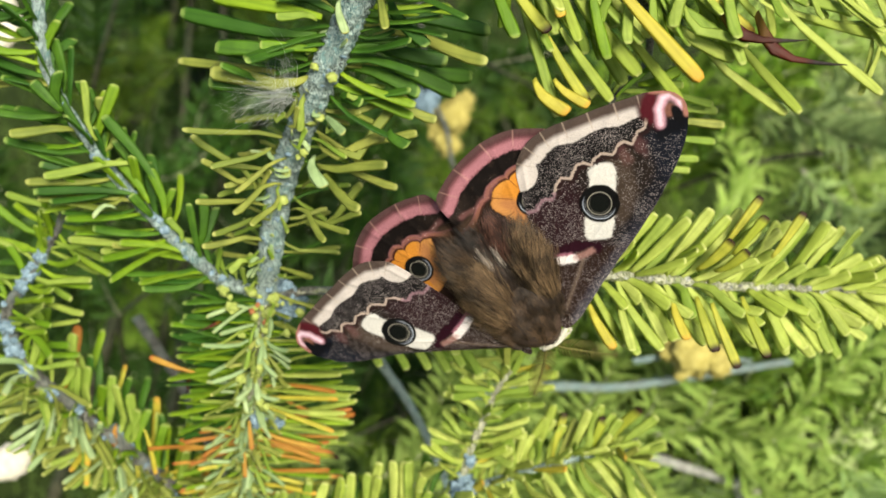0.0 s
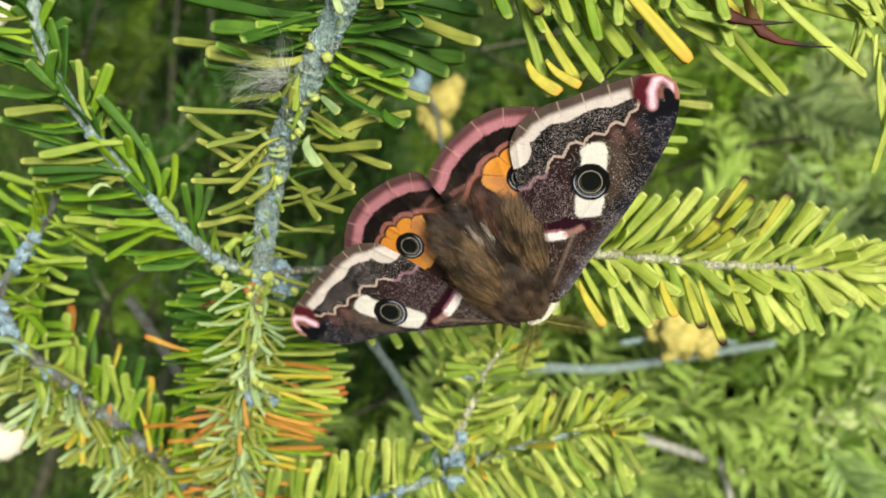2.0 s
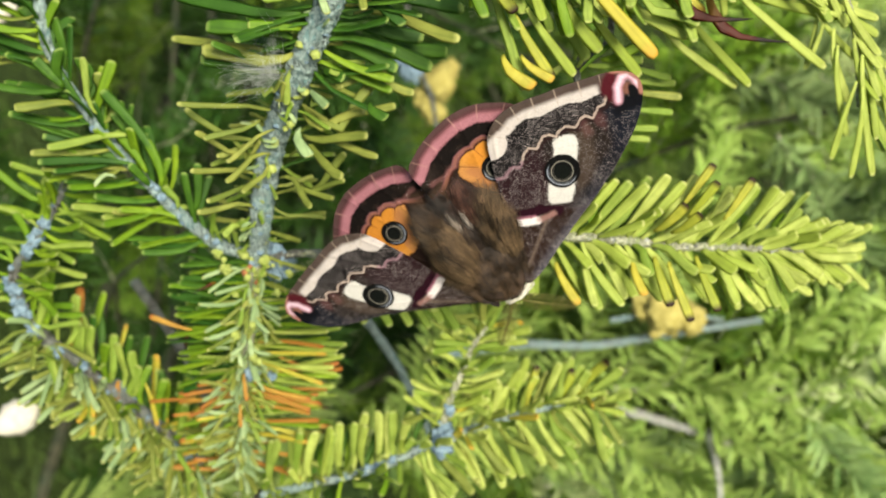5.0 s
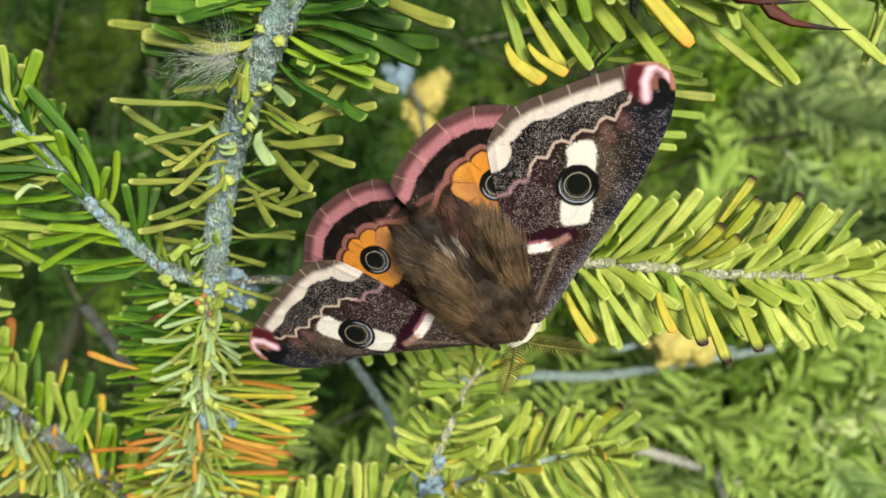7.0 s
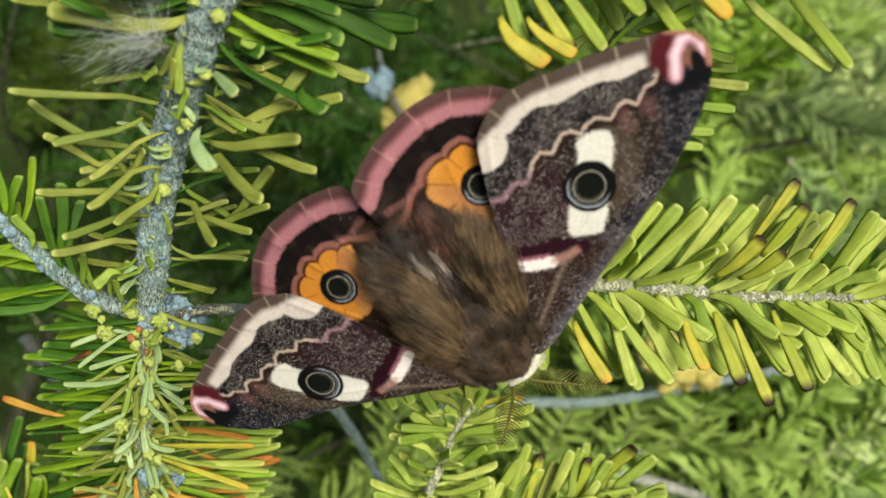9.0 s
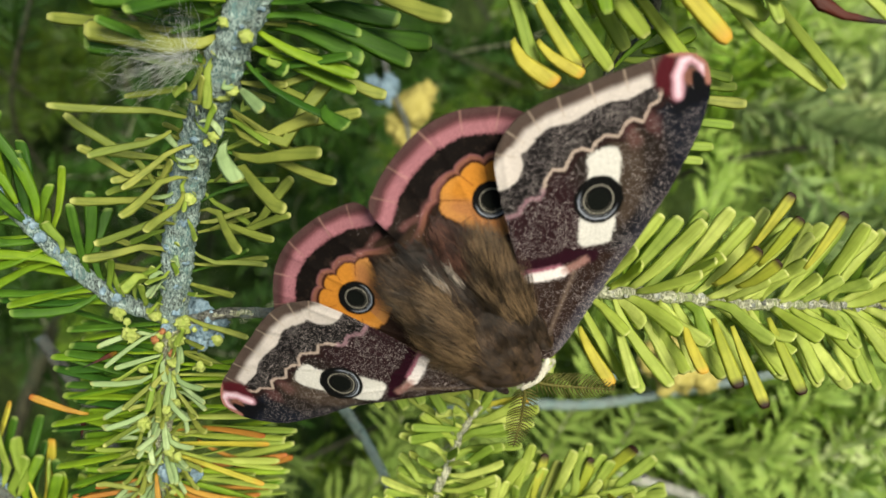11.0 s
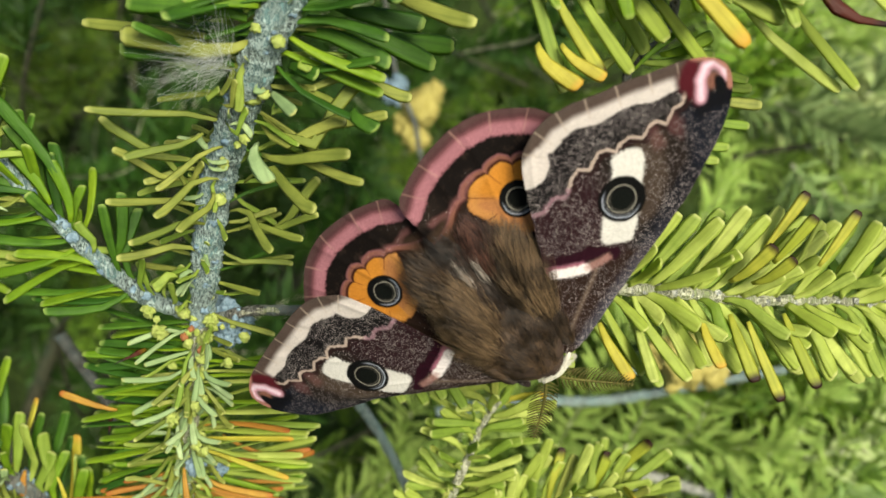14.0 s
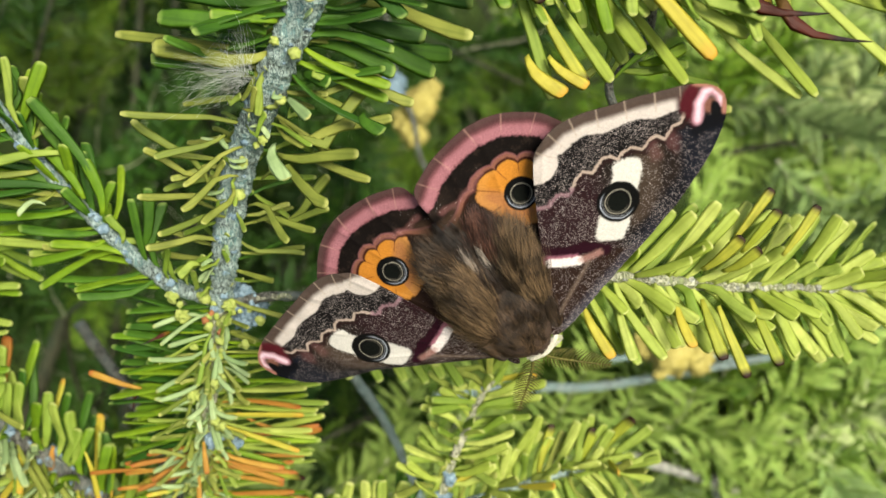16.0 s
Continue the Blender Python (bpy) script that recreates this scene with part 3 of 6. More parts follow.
side.row(0.3, 1.0, 12, (-0.25, -0.8, 0.8), (6, 10), 1.9, [("deep", 5), ("mid", 2)], 0.25, 0.2, 0.05, 0.05, (-0.3, -1, 0.3))
side.single([
    ((-50.2, 125.9, 13.9), (-63.7, 122.6, 11.6), 1.7, "lime", 0.04), ((-51.0, 127.9, 9.0), (-66.6, 125.0, 9.3), 1.7, "deep", 0.05), ((-46.0, 125.7, 8.9), (-54.6, 123.6, 21.4), 2.0, "deep", 0.06),
    ((-48.5, 126.8, 7.5), (-53.4, 125.9, 14.7), 1.8, "mid", 0.04), ((-45.9, 126.7, 5.2), (-47.7, 124.8, 13.1), 1.9, "mid", 0.06), ((-44.1, 129.6, 1.1), (-46.0, 128.7, 5.2), 1.5, "lime", 0.06),
    ((-38.4, 131.3, 0.8), (-58.6, 131.7, -0.4), 1.7, "lime", 0.07), ((-49.3, 130.8, 1.1), (-63.6, 130.6, 1.6), 1.6, "lime", -0.04), ((-53.1, 125.0, 6.6), (-56.2, 123.3, 5.1), 1.0, "pale", 0.15),
    ((-59.6, 120.5, 21.5), (-63.4, 118.6, 25.8), 2.0, "deep", 0.0), ((-56.0, 124.3, 17.5), (-57.2, 122.1, 26.8), 1.4, "lime", -0.05), ((-32.1, 127.0, -2.2), (-34.8, 125.2, -3.6), 1.6, "lime", 0.05),
])
side.row(0.0, 0.12, 6, (0.2, -0.6, 0.8), (4, 7), 1.0, [("lime", 3), ("olive", 2)], 0.4)

side.crust(0.05, 0.8, 20, (0.3, 0.75), "lichen_crust")

# dark tube round the shoot's start, painting the shade there over pale bark
Twig(grey_branch, "twig_base", [(-28.7, 133.0, -8.2), (-21.8, 132.8, -7.2), (-8.2, 132.0, -7.7)], (0.8, 0.75, 0.75), BARK_DARK, "dark sleeve that puts shade on the pale twig", 0.3, 10, 0.8, 21)
right = Twig(grey_branch, "right_shoot", [(-28.7, 132.9, -8.2), (-21.8, 132.6, -7.2), (-8.2, 132.0, -7.7), (7.2, 128.0, -5.5), (19.8, 124.5, -4.2), (31.0, 122.0, -4.4), (43.5, 124.5, -5.9), (54.9, 127.8, -6.4), (66.3, 131.6, -7.0), (75.7, 134.5, -7.3)],
             (0.6, 0.55, 0.6, 0.8, 0.9, 0.85, 0.8, 0.7, 0.5), BARK_YOUNG, "pale young shoot with bright needles", 0.25, 12, 0.8, 5)
BRIGHT = [("sun", 7), ("lime", 2)]
LOWER = [("sun", 7), ("lime", 2)]
right.row(0.47, 0.86, 20, (0.60, -0.12, 0.80), (11.5, 14.5), 2.1, BRIGHT, 0.06, 0.1, 0.03, 0.04, (0, -1, 0.2))
right.row(0.47, 0.86, 21, (0.46, -0.02, -0.88), (10.5, 13.5), 2.1, LOWER, 0.07, 0.1, 0.03, 0.04, (0, -1, 0.2))
right.row(0.48, 0.90, 14, (0.60, -0.5, 0.60), (6, 9.5), 2.0, BRIGHT, 0.12, 0.15, 0.03, 0.04, (0, -0.8, 0.5))
right.row(0.48, 0.90, 14, (0.50, -0.55, -0.62), (6, 9.5), 2.0, LOWER, 0.12, 0.15, 0.03, 0.04, (0, -1, 0))
right.row(0.48, 0.95, 9, (0.55, 0.45, 0.75), (8, 11), 1.95, [("lime", 4), ("mid", 3)], 0.12, 0.15)
right.row(0.48, 0.95, 8, (0.45, 0.45, -0.8), (8, 11), 1.95, [("lime", 4), ("mid", 2)], 0.12, 0.15)
right.row(0.85, 1.0, 11, (0.80, -0.15, 0.55), (9, 12), 2.0, [("sun", 1)], 0.10, 0.2, 0.03)
right.row(0.85, 1.0, 11, (0.78, -0.10, -0.62), (9, 12), 2.0, [("sun", 1)], 0.10, 0.2, 0.03)
right.row(0.95, 1.0, 7, (1, -0.15, 0), (7, 9), 1.9, [("sun", 1)], 0.2, 0.2)
right.single([
    ((39.9, 121.0, -3.3), (44.1, 117.0, 1.3), 1.9, "scorch", 0.02), ((44.6, 121.0, 1.0), (49.3, 119.0, 8.1), 1.6, "scorch", 0.0), ((45.2, 120.0, -0.9), (49.3, 117.0, 5.0), 1.7, "scorch", 0.0),
    ((42.4, 120.0, -3.5), (46.1, 116.0, -0.3), 1.7, "scorch", 0.03), ((51.7, 121.0, -1.4), (56.0, 119.0, 5.7), 1.6, "scorch", 0.0), ((39.9, 121.0, -7.5), (41.9, 118.0, -15.8), 1.9, "scorch", 0.02),
    ((42.3, 121.0, -8.5), (45.7, 119.0, -18.5), 1.7, "scorch", 0.02), ((47.0, 121.0, -7.5), (49.9, 118.0, -16.7), 1.8, "scorch", 0.02), ((35.9, 120.0, -8.0), (37.2, 117.0, -13.8), 1.7, "gold", 0.04),
    ((23.1, 122.0, -8.5), (26.7, 120.0, -15.6), 1.8, "gold", 0.03), ((27.8, 122.0, -7.6), (29.4, 119.0, -15.8), 1.7, "sun", 0.02),
])
for k in range(16):
    spot, _ = right.at(0.47 + 0.03 * k + right.rng.uniform(-0.01, 0.01))
    right.blob("bark_scale", spot + right.off + Vector((right.rng.gauss(0, 0.4), -0.75, right.rng.gauss(0, 0.3))), right.rng.uniform(0.2, 0.5), right.rng.choice((BARK_PALE, BARK_PALE, BARK_DARK)), 0.5, 0.6)
right.row(0.28, 0.46, 12, (-0.1, -0.1, -1), (8, 12), 1.95, [("lime", 6)], 0.2, 0.2)
right.row(0.2, 0.45, 8, (0.3, 0.5, 0.8), (7, 10), 1.95, [("mid", 4), ("deep", 3)], 0.2, 0.2)

# ---- the lower branch ----
low_branch = thing("fir_branch", (-36.4, 158.0, -62.0), "low fir branch with upright yellow-green needles and blue lichen", "branch")
low = Twig(low_branch, "main_stem", [(-36.4, 158.0, -62.0), (-24.5, 156.0, -58.9), (-9.4, 153.0, -54.0), (3.4, 151.0, -47.8), (15.1, 151.0, -44.0), (26.2, 151.0, -41.1), (36.7, 151.0, -39.3)],
           (0.9, 0.9, 0.95, 0.9, 0.8, 0.7, 0.5), BARK, "thin grey twig with blue lichen", 0.28, 12, 0.8, 6)
low.row(0.0, 0.45, 18, (0.05, -0.2, 1), (10, 14.5), 2.1, [("sun", 6), ("lime", 3)], 0.1, 0.1, 0.04)
low.row(0.5, 0.98, 30, (0.25, -0.2, 1), (8, 13), 1.9, [("sun", 4), ("lime", 3), ("olive", 2), ("scorch", 1)], 0.15, 0.2, 0.04)
low.row(0.45, 0.98, 32, (0.45, -0.25, -0.9), (9, 13), 1.9, [("sun", 4), ("lime", 3), ("olive", 3)], 0.15, 0.2, 0.04)
low.row(0.5, 1.0, 26, (0.35, -0.8, 0.2), (5, 9), 1.6, [("sun", 4), ("lime", 3), ("olive", 2), ("gold", 1)], 0.3, 0.2, 0.04)
low.row(0.86, 1.0, 12, (1, -0.2, 0.1), (6, 9), 1.6, [("sun", 4), ("lime", 3)], 0.35, 0.2, 0.04)
low.row(0.0, 0.45, 12, (0, -0.7, -0.6), (6, 10), 1.5, [("lime", 6), ("mid", 4)], 0.3, 0.1, 0.04)
low.row(0.0, 0.5, 14, (0.1, 0.5, 0.9), (9, 13), 1.6, [("mid", 6), ("deep", 4)], 0.15, 0.1, 0.04)
low.row(0.0, 0.5, 15, (0.1, -0.8, 0.6), (4, 7), 1.9, [("sun", 4), ("lime", 4), ("olive", 2)], 0.3, 0.0, 0.04)
low.crust(0.3, 0.55, 9, (0.4, 1.0))
low.blob("lichen_tuft", (4.2, 149.5, -46.9), 1.9, LICHEN, 0.8, 0.6)
low.blob("lichen_tuft", (3.5, 149.5, -49.3), 1.6, LICHEN, 0.8, 0.6)
spur = Twig(low_branch, "upright_spur", [(3.4, 151.0, -47.0), (5.2, 148.0, -39.0), (7.7, 147.0, -32.8), (10.3, 146.0, -26.7), (12.9, 145.0, -22.8)],
            (0.95, 0.85, 0.75, 0.6, 0.5), BARK_YOUNG, "", 0.25, 10, 0.7, 7)
spur.row(0.1, 1.0, 20, (1, -0.3, 0.1), (7, 10.5), 1.55, [("sun", 4), ("lime", 3), ("olive", 2), ("gold", 1)], 0.2, 0.2, 0.05)
spur.row(0.1, 1.0, 20, (-0.9, -0.3, 0.25), (6, 10), 1.55, [("sun", 4), ("lime", 3), ("olive", 3)], 0.2, 0.2, 0.05)
spur.row(0.3, 1.0, 9, (0.1, -0.8, 0.4), (4, 7), 1.5, [("sun", 4), ("lime", 3), ("olive", 2)], 0.3, 0.2, 0.05)
spur.crust(0.0, 0.35, 5, (0.4, 0.9))
spur.row(0.9, 1.0, 6, (0, -0.2, 1), (7, 10), 1.5, [("sun", 4), ("lime", 3)], 0.4, 0.2, 0.05)
for place in ((-11.8, 139.0, -20.3), (-7.0, 140.0, -21.0), (-3.0, 139.0, -20.8), (3.1, 138.0, -20.2), (6.2, 138.0, -21.7), (0.6, 142.0, -21.8)):
    needle(spur.ob, Vector(place) - spur.off + Vector((-3.5, 3, 7)), Vector(place) - spur.off + Vector((0.5, 0, -1.0)), 1.7, "lime", 0.04, 0.03)

# ---- the branch in the lower left ----
left_branch = thing("fir_branch", (-52.9, 166.0, -56.0), "lichened fir branch with dark upright needles", "branch")
mossy = Twig(left_branch, "main_stem", [(-51.1, 168.0, -59.7), (-57.9, 163.0, -50.2), (-66.6, 158.0, -39.9), (-74.6, 153.0, -30.8), (-80.3, 149.0, -22.9), (-82.4, 145.0, -12.7), (-77.1, 142.0, -6.2), (-70.8, 140.0, 2.2), (-68.8, 139.0, 6.2)],
             (1.7, 1.7, 1.7, 1.6, 1.5, 1.2, 1.0, 0.8, 0.6), BARK_DARK, "dark twig crusted with blue-grey lichen", 0.4, 12, 0.8, 8)
mossy.row(0.05, 0.6, 15, (0.12, 0.1, 1), (10, 15), 2.0, [("deep", 5), ("orange", 1), ("gold", 1), ("mid", 4)], 0.14, 0.0, 0.04)
mossy.row(0.05, 0.62, 22, (0.12, -0.2, 1), (8, 13), 2.3, [("lime", 6), ("mid", 4)], 0.10, 0.0, 0.04)
mossy.row(0.0, 0.6, 84, (-0.8, -0.4, -0.4), (8, 13), 1.2, [("olive", 3), ("lime", 3), ("pale", 4), ("olive", 2)], 0.28, 0.0, 0.05)
mossy.row(0.0, 0.55, 70, (0.3, -0.6, -0.9), (8, 12), 1.2, [("olive", 3), ("lime", 3), ("pale", 3), ("olive", 3), ("gold", 1)], 0.28, 0.0, 0.05)
mossy.row(0.6, 1.0, 24, (1, -0.2, -0.15), (8, 13), 1.5, [("lime", 5), ("mid", 4)], 0.25, 0.1, 0.05)
mossy.row(0.6, 1.0, 20, (-1, -0.1, 0.2), (8, 12), 1.5, [("mid", 5), ("lime", 4), ("deep", 2)], 0.25, 0.1, 0.05)
mossy.row(0.0, 0.6, 40, (-0.1, -1, 0.1), (4, 8), 1.4, [("lime", 4), ("pale", 3), ("mid", 3)], 0.4, 0.0, 0.05)
mossy.row(0.8, 1.0, 8, (0.2, -0.3, 1), (6, 10), 1.4, [("mid", 5), ("lime", 3)], 0.3, 0.1, 0.05)
mossy.crust(0.0, 0.95, 60, (0.3, 1.25))
mossy.row(0.0, 0.2, 14, (0.5, -0.6, 0.2), (6, 9), 1.3, [("gold", 4), ("olive", 4)], 0.4, 0.0, 0.05)

# ---- the branch overhead ----
top_branch = thing("fir_branch", (26.9, 106.0, 39.0), "overhanging fir branch with bright and withered needles", "branch")
over = Twig(top_branch, "main_stem", [(6.0, 108.0, 40.5), (15.4, 107.0, 39.4), (26.2, 106.0, 38.6), (37.4, 107.0, 39.4), (51.4, 110.0, 40.5), (64.4, 113.0, 39.9)],
            (1.0, 1.0, 1.0, 0.95, 0.9, 0.8), BARK_YOUNG, "", 0.25, 10, 0.9, 9)
over.single([
    ((10.4, 108.0, 38.9), (16.4, 111.0, 19.1), 1.76, "lime", 0.03), ((9.3, 105.0, 37.1), (14.6, 106.0, 29.9), 1.95, "scorch", 0.05), ((14.7, 109.0, 30.5), (20.7, 110.0, 20.8), 1.82, "scorch", 0.03),
    ((12.8, 108.0, 23.9), (17.6, 108.0, 19.1), 2.21, "gold", 0.06), ((15.7, 109.0, 24.1), (20.7, 109.0, 20.3), 1.69, "gold", 0.05), ((15.0, 107.0, 36.2), (16.4, 106.0, 32.0), 1.69, "gold", 0.0),
    ((16.5, 108.0, 31.0), (24.3, 111.0, 21.4), 1.76, "sun", 0.02), ((17.0, 107.0, 37.8), (28.1, 110.0, 24.9), 2.34, "sun", 0.03), ((21.7, 108.0, 38.2), (24.4, 108.0, 31.2), 1.95, "lime", 0.03),
    ((21.8, 104.0, 37.5), (35.4, 105.3, 23.1), 2.34, "gold", 0.02), ((25.2, 112.0, 33.0), (35.9, 116.0, 22.2), 1.95, "sun", 0.0), ((21.1, 112.0, 34.6), (26.9, 114.0, 24.4), 2.08, "lime", 0.05),
])
over.single([
    ((27.6, 107.0, 37.0), (41.3, 109.0, 26.8), 2.08, "sun", 0.14), ((30.0, 106.0, 37.4), (38.6, 107.0, 29.2), 2.08, "lime", 0.08), ((34.7, 106.0, 37.4), (43.1, 107.0, 29.8), 2.08, "gold", 0.04),
    ((38.9, 109.0, 32.9), (53.5, 115.0, 20.4), 1.69, "sun", 0.04), ((36.8, 111.0, 30.2), (51.8, 116.0, 20.4), 1.69, "sun", 0.08), ((45.7, 110.0, 38.0), (65.7, 115.0, 23.2), 1.69, "sun", 0.08),
    ((46.9, 110.0, 38.9), (59.9, 112.0, 34.3), 1.69, "lime", 0.1), ((50.7, 112.0, 34.6), (68.1, 115.0, 31.5), 1.95, "sun", 0.04), ((63.7, 114.0, 32.7), (63.0, 116.0, 23.3), 1.04, "sun", -0.04),
    ((43.2, 106.0, 32.5), (56.2, 107.0, 25.6), 2.4, "rust", 0.2), ((38.4, 106.0, 32.4), (50.2, 106.0, 28.8), 2.3, "rust", 0.13), ((33.2, 106.0, 33.6), (42.1, 106.0, 28.1), 1.95, "lime", 0.12),
])
over.single([
    ((64.5, 113.0, 31.1), (62.9, 116.0, 23.2), 1.0, "sun", -0.04), ((63.0, 113.0, 31.6), (71.0, 116.0, 25.0), 1.3, "sun", 0.04), ((66.0, 113.0, 29.0), (70.1, 116.0, 17.8), 1.5, "sun", 0.10),
    ((66.7, 113.0, 26.4), (69.9, 116.0, 12.3), 1.3, "sun", 0.10), ((69.8, 113.0, 20.7), (67.4, 116.0, 8.5), 1.2, "sun", 0.03), ((69.2, 113.0, 27.5), (74.9, 116.0, 14.8), 1.6, "sun", 0.08),
    ((70.6, 113.0, 24.9), (74.3, 116.0, 5.8), 1.5, "sun", 0.06), ((70.7, 113.0, 19.8), (70.7, 116.0, 5.5), 1.2, "sun", -0.05), ((64.0, 113.0, 31.6), (74.7, 116.0, 28.7), 1.7, "sun", -0.04),
    ((51.8, 113.0, 33.9), (71.3, 116.0, 33.5), 1.9, "sun", 0.05), ((61.5, 113.0, 34.6), (74.7, 116.0, 31.3), 1.6, "sun", 0.03), ((72.0, 114.0, 28.0), (78.5, 117.0, 9.0), 1.6, "sun", -0.05),
])
pendant = Twig(top_branch, "pendant_spur", [(64.4, 113.0, 39.9), (68.5, 114.0, 33.5), (71.0, 115.0, 26.0), (71.8, 116.0, 17.0)], (0.7, 0.6, 0.5, 0.35), BARK_YOUNG, "", 0.25, 8, 0.9, 20)
pendant.row(0.2, 1.0, 14, (0.35, -0.1, -1), (9, 13), 1.4, [("sun", 5), ("lime", 2)], 0.22, 0.1, 0.06)
over.row(0.0, 0.6, 34, (0.35, 0.1, -1), (8, 14), 1.8, [("lime", 6), ("mid", 2), ("sun", 3)], 0.25)
over.row(0.55, 1.0, 16, (0.8, 0.2, -0.9), (8, 13), 1.3, [("lime", 6), ("sun", 4)], 0.2)
tuft = Twig(top_branch, "short_spur", [(26.2, 106.0, 38.6), (30.6, 114.0, 33.6), (31.1, 119.0, 28.1), (26.5, 120.0, 23.9), (28.3, 122.0, 18.9), (33.3, 124.0, 13.8)], (0.8, 0.7, 0.6, 0.6, 0.6, 0.5), BARK_DARK, "", 0.25, 10, 0.9, 10)
tuft.single([
    ((35.8, 123.0, 22.5), (43.9, 123.0, 22.1), 1.5, "lime", 0.0), ((35.5, 122.0, 20.5), (44.3, 121.0, 19.5), 1.6, "olive", 0.0), ((35.3, 123.0, 18.2), (43.5, 123.0, 17.1), 1.4, "lime", 0.02),
    ((33.3, 124.0, 14.7), (41.2, 124.0, 14.5), 1.4, "lime", 0.0), ((32.4, 124.0, 13.6), (39.8, 124.0, 12.6), 1.3, "lime", 0.03), ((35.2, 121.0, 24.5), (42.5, 121.0, 22.7), 1.4, "lime", 0.0),
    ((29.7, 117.0, 25.0), (35.9, 116.0, 27.2), 1.8, "mid", 0.04), ((26.1, 116.0, 22.9), (30.9, 115.0, 27.1), 0.9, "mid", -0.03), ((27.4, 118.0, 24.4), (36.9, 118.0, 25.2), 1.6, "lime", 0.04),
    ((25.5, 118.0, 25.2), (26.5, 117.0, 29.7), 1.4, "lime", 0.0), ((26.1, 118.0, 23.9), (29.7, 117.0, 30.2), 1.3, "lime", 0.0), ((25.0, 119.0, 25.4), (21.3, 118.0, 22.6), 1.4, "olive", 0.0),
])

# ---- small things among the twigs ----
def silk_tuft():
    """White downy fibres caught beside the stem."""
    rng = random.Random(3)
    tuft_thing = thing("silk_tuft", (-24.3, 109.0, 20.1), "wisp of white silky down caught on needles", "plant down")
    off = Vector((-24.3, 109.0, 20.1))
    verts, faces = [], []
    for k in range(120):
        fan = rng.uniform(-1, 1)
        a = Vector((-21.9, 109.0, 21.8)) - off + Vector([rng.gauss(0, 0.7) for _ in range(3)])
        b = a + Vector((-rng.uniform(2.5, 10), rng.gauss(0, 1.8), -1.2 + 4.0 * fan))
        if k < 26:
            b = a + Vector((-rng.uniform(-0.5, 3.5), rng.gauss(0, 1.0), rng.uniform(3, 8)))
        mid = (a + b) / 2 + Vector((rng.gauss(0, 0.8), rng.gauss(0, 0.8), rng.gauss(0.3, 1.5)))
        start = len(verts)
        v, f = tube(curve_points([a, mid, b], 1.2), (0.013, 0.011, 0.006), 3)
        verts += [p / 1000 for p in v]
        faces += [tuple(i + start for i in face) for face in f]
    tagged(mesh_object("fluff", verts, faces, SILK, tuft_thing), kind="stuff")


silk_tuft()

crusted = thing("bare_twig", (3.6, 307.0, 25.0), "bare twig with yellow and blue lichen", "twig")
crusted_stem = Twig(crusted, "stem", [(17.3, 310.0, 9.3), (4.7, 307.0, 31.8), (1.3, 304.0, 47.1), (-4.2, 300.0, 59.7), (-7.4, 296.0, 76.3), (-10.4, 290.0, 106.7)], (0.8, 0.9, 1.0, 0.9, 0.8, 0.8), BARK_DARK, "", 0.3, 10, 1.0, 11)
for place, size in (((4.4, 330.0, 57.2), 6.2), ((2.0, 332.0, 45.4), 4.6), ((-2.5, 334.0, 51.3), 3.6), ((8.8, 333.0, 63.3), 4.0)):
    crusted_stem.blob("yellow_lichen", place, size, LICHEN_YELLOW, 0.6, 0.4)
for place, size in (((-6.9, 294.0, 55.9), 3.2), ((-4.1, 295.0, 59.1), 2.4), ((-10.0, 295.0, 59.8), 1.8)):
    crusted_stem.blob("blue_lichen", place, size, LICHEN, 0.8, 0.6)


def bare_twig(points, radius, seed, bark=BARK, label="bare grey twig deep inside the fir"):
    ob = thing("bare_twig", points[0], label, "twig", "bare twigs inside the fir")
    return Twig(ob, "stem", points, (radius, radius * 0.9, radius * 0.75), bark, "", 0.3, 10, 1.5, seed)


bare_twig([(6.9, 262.0, -49.8), (31.7, 260.0, -46.4), (56.5, 260.0, -46.8), (80.0, 262.0, -44.4), (122.1, 270.0, -39.5)], 1.7, 12, BARK)
bare_twig([(-24.3, 190.0, -16.6), (-14.7, 192.0, -29.5), (-6.3, 196.0, -43.8), (2.4, 200.0, -64.5)], 1.2, 13)
bare_twig([(74.1, 290.0, -77.0), (109.6, 286.0, -86.8), (141.7, 286.0, -95.8), (188.8, 290.0, -107.8)], 1.9, 14, BARK_PALE)
bare_twig([(109.3, 287.0, -87.5), (114.0, 290.0, -101.5), (116.5, 292.0, -118.0)], 1.5, 15, BARK_PALE)
bare_twig([(109.3, 287.0, -87.5), (118.0, 290.0, -74.0), (128.0, 294.0, -58.0)], 1.1, 19, BARK_PALE)
bare_twig([(-79.9, 200.0, -17.5), (-68.3, 205.0, -39.0), (-56.1, 210.0, -70.8)], 1.4, 16, BARK_DARK)
yellowed = bare_twig([(63.7, 258.0, -37.7), (83.5, 255.0, -34.5), (103.1, 257.0, -37.6)], 1.0, 18)
for place, size in (((82.2, 252.0, -34.1), 6.6), ((91.0, 254.0, -37.1), 4.4), ((76.7, 254.0, -31.5), 4.6)):
    yellowed.blob("yellow_lichen", place, size, LICHEN_YELLOW, 0.6, 0.4)


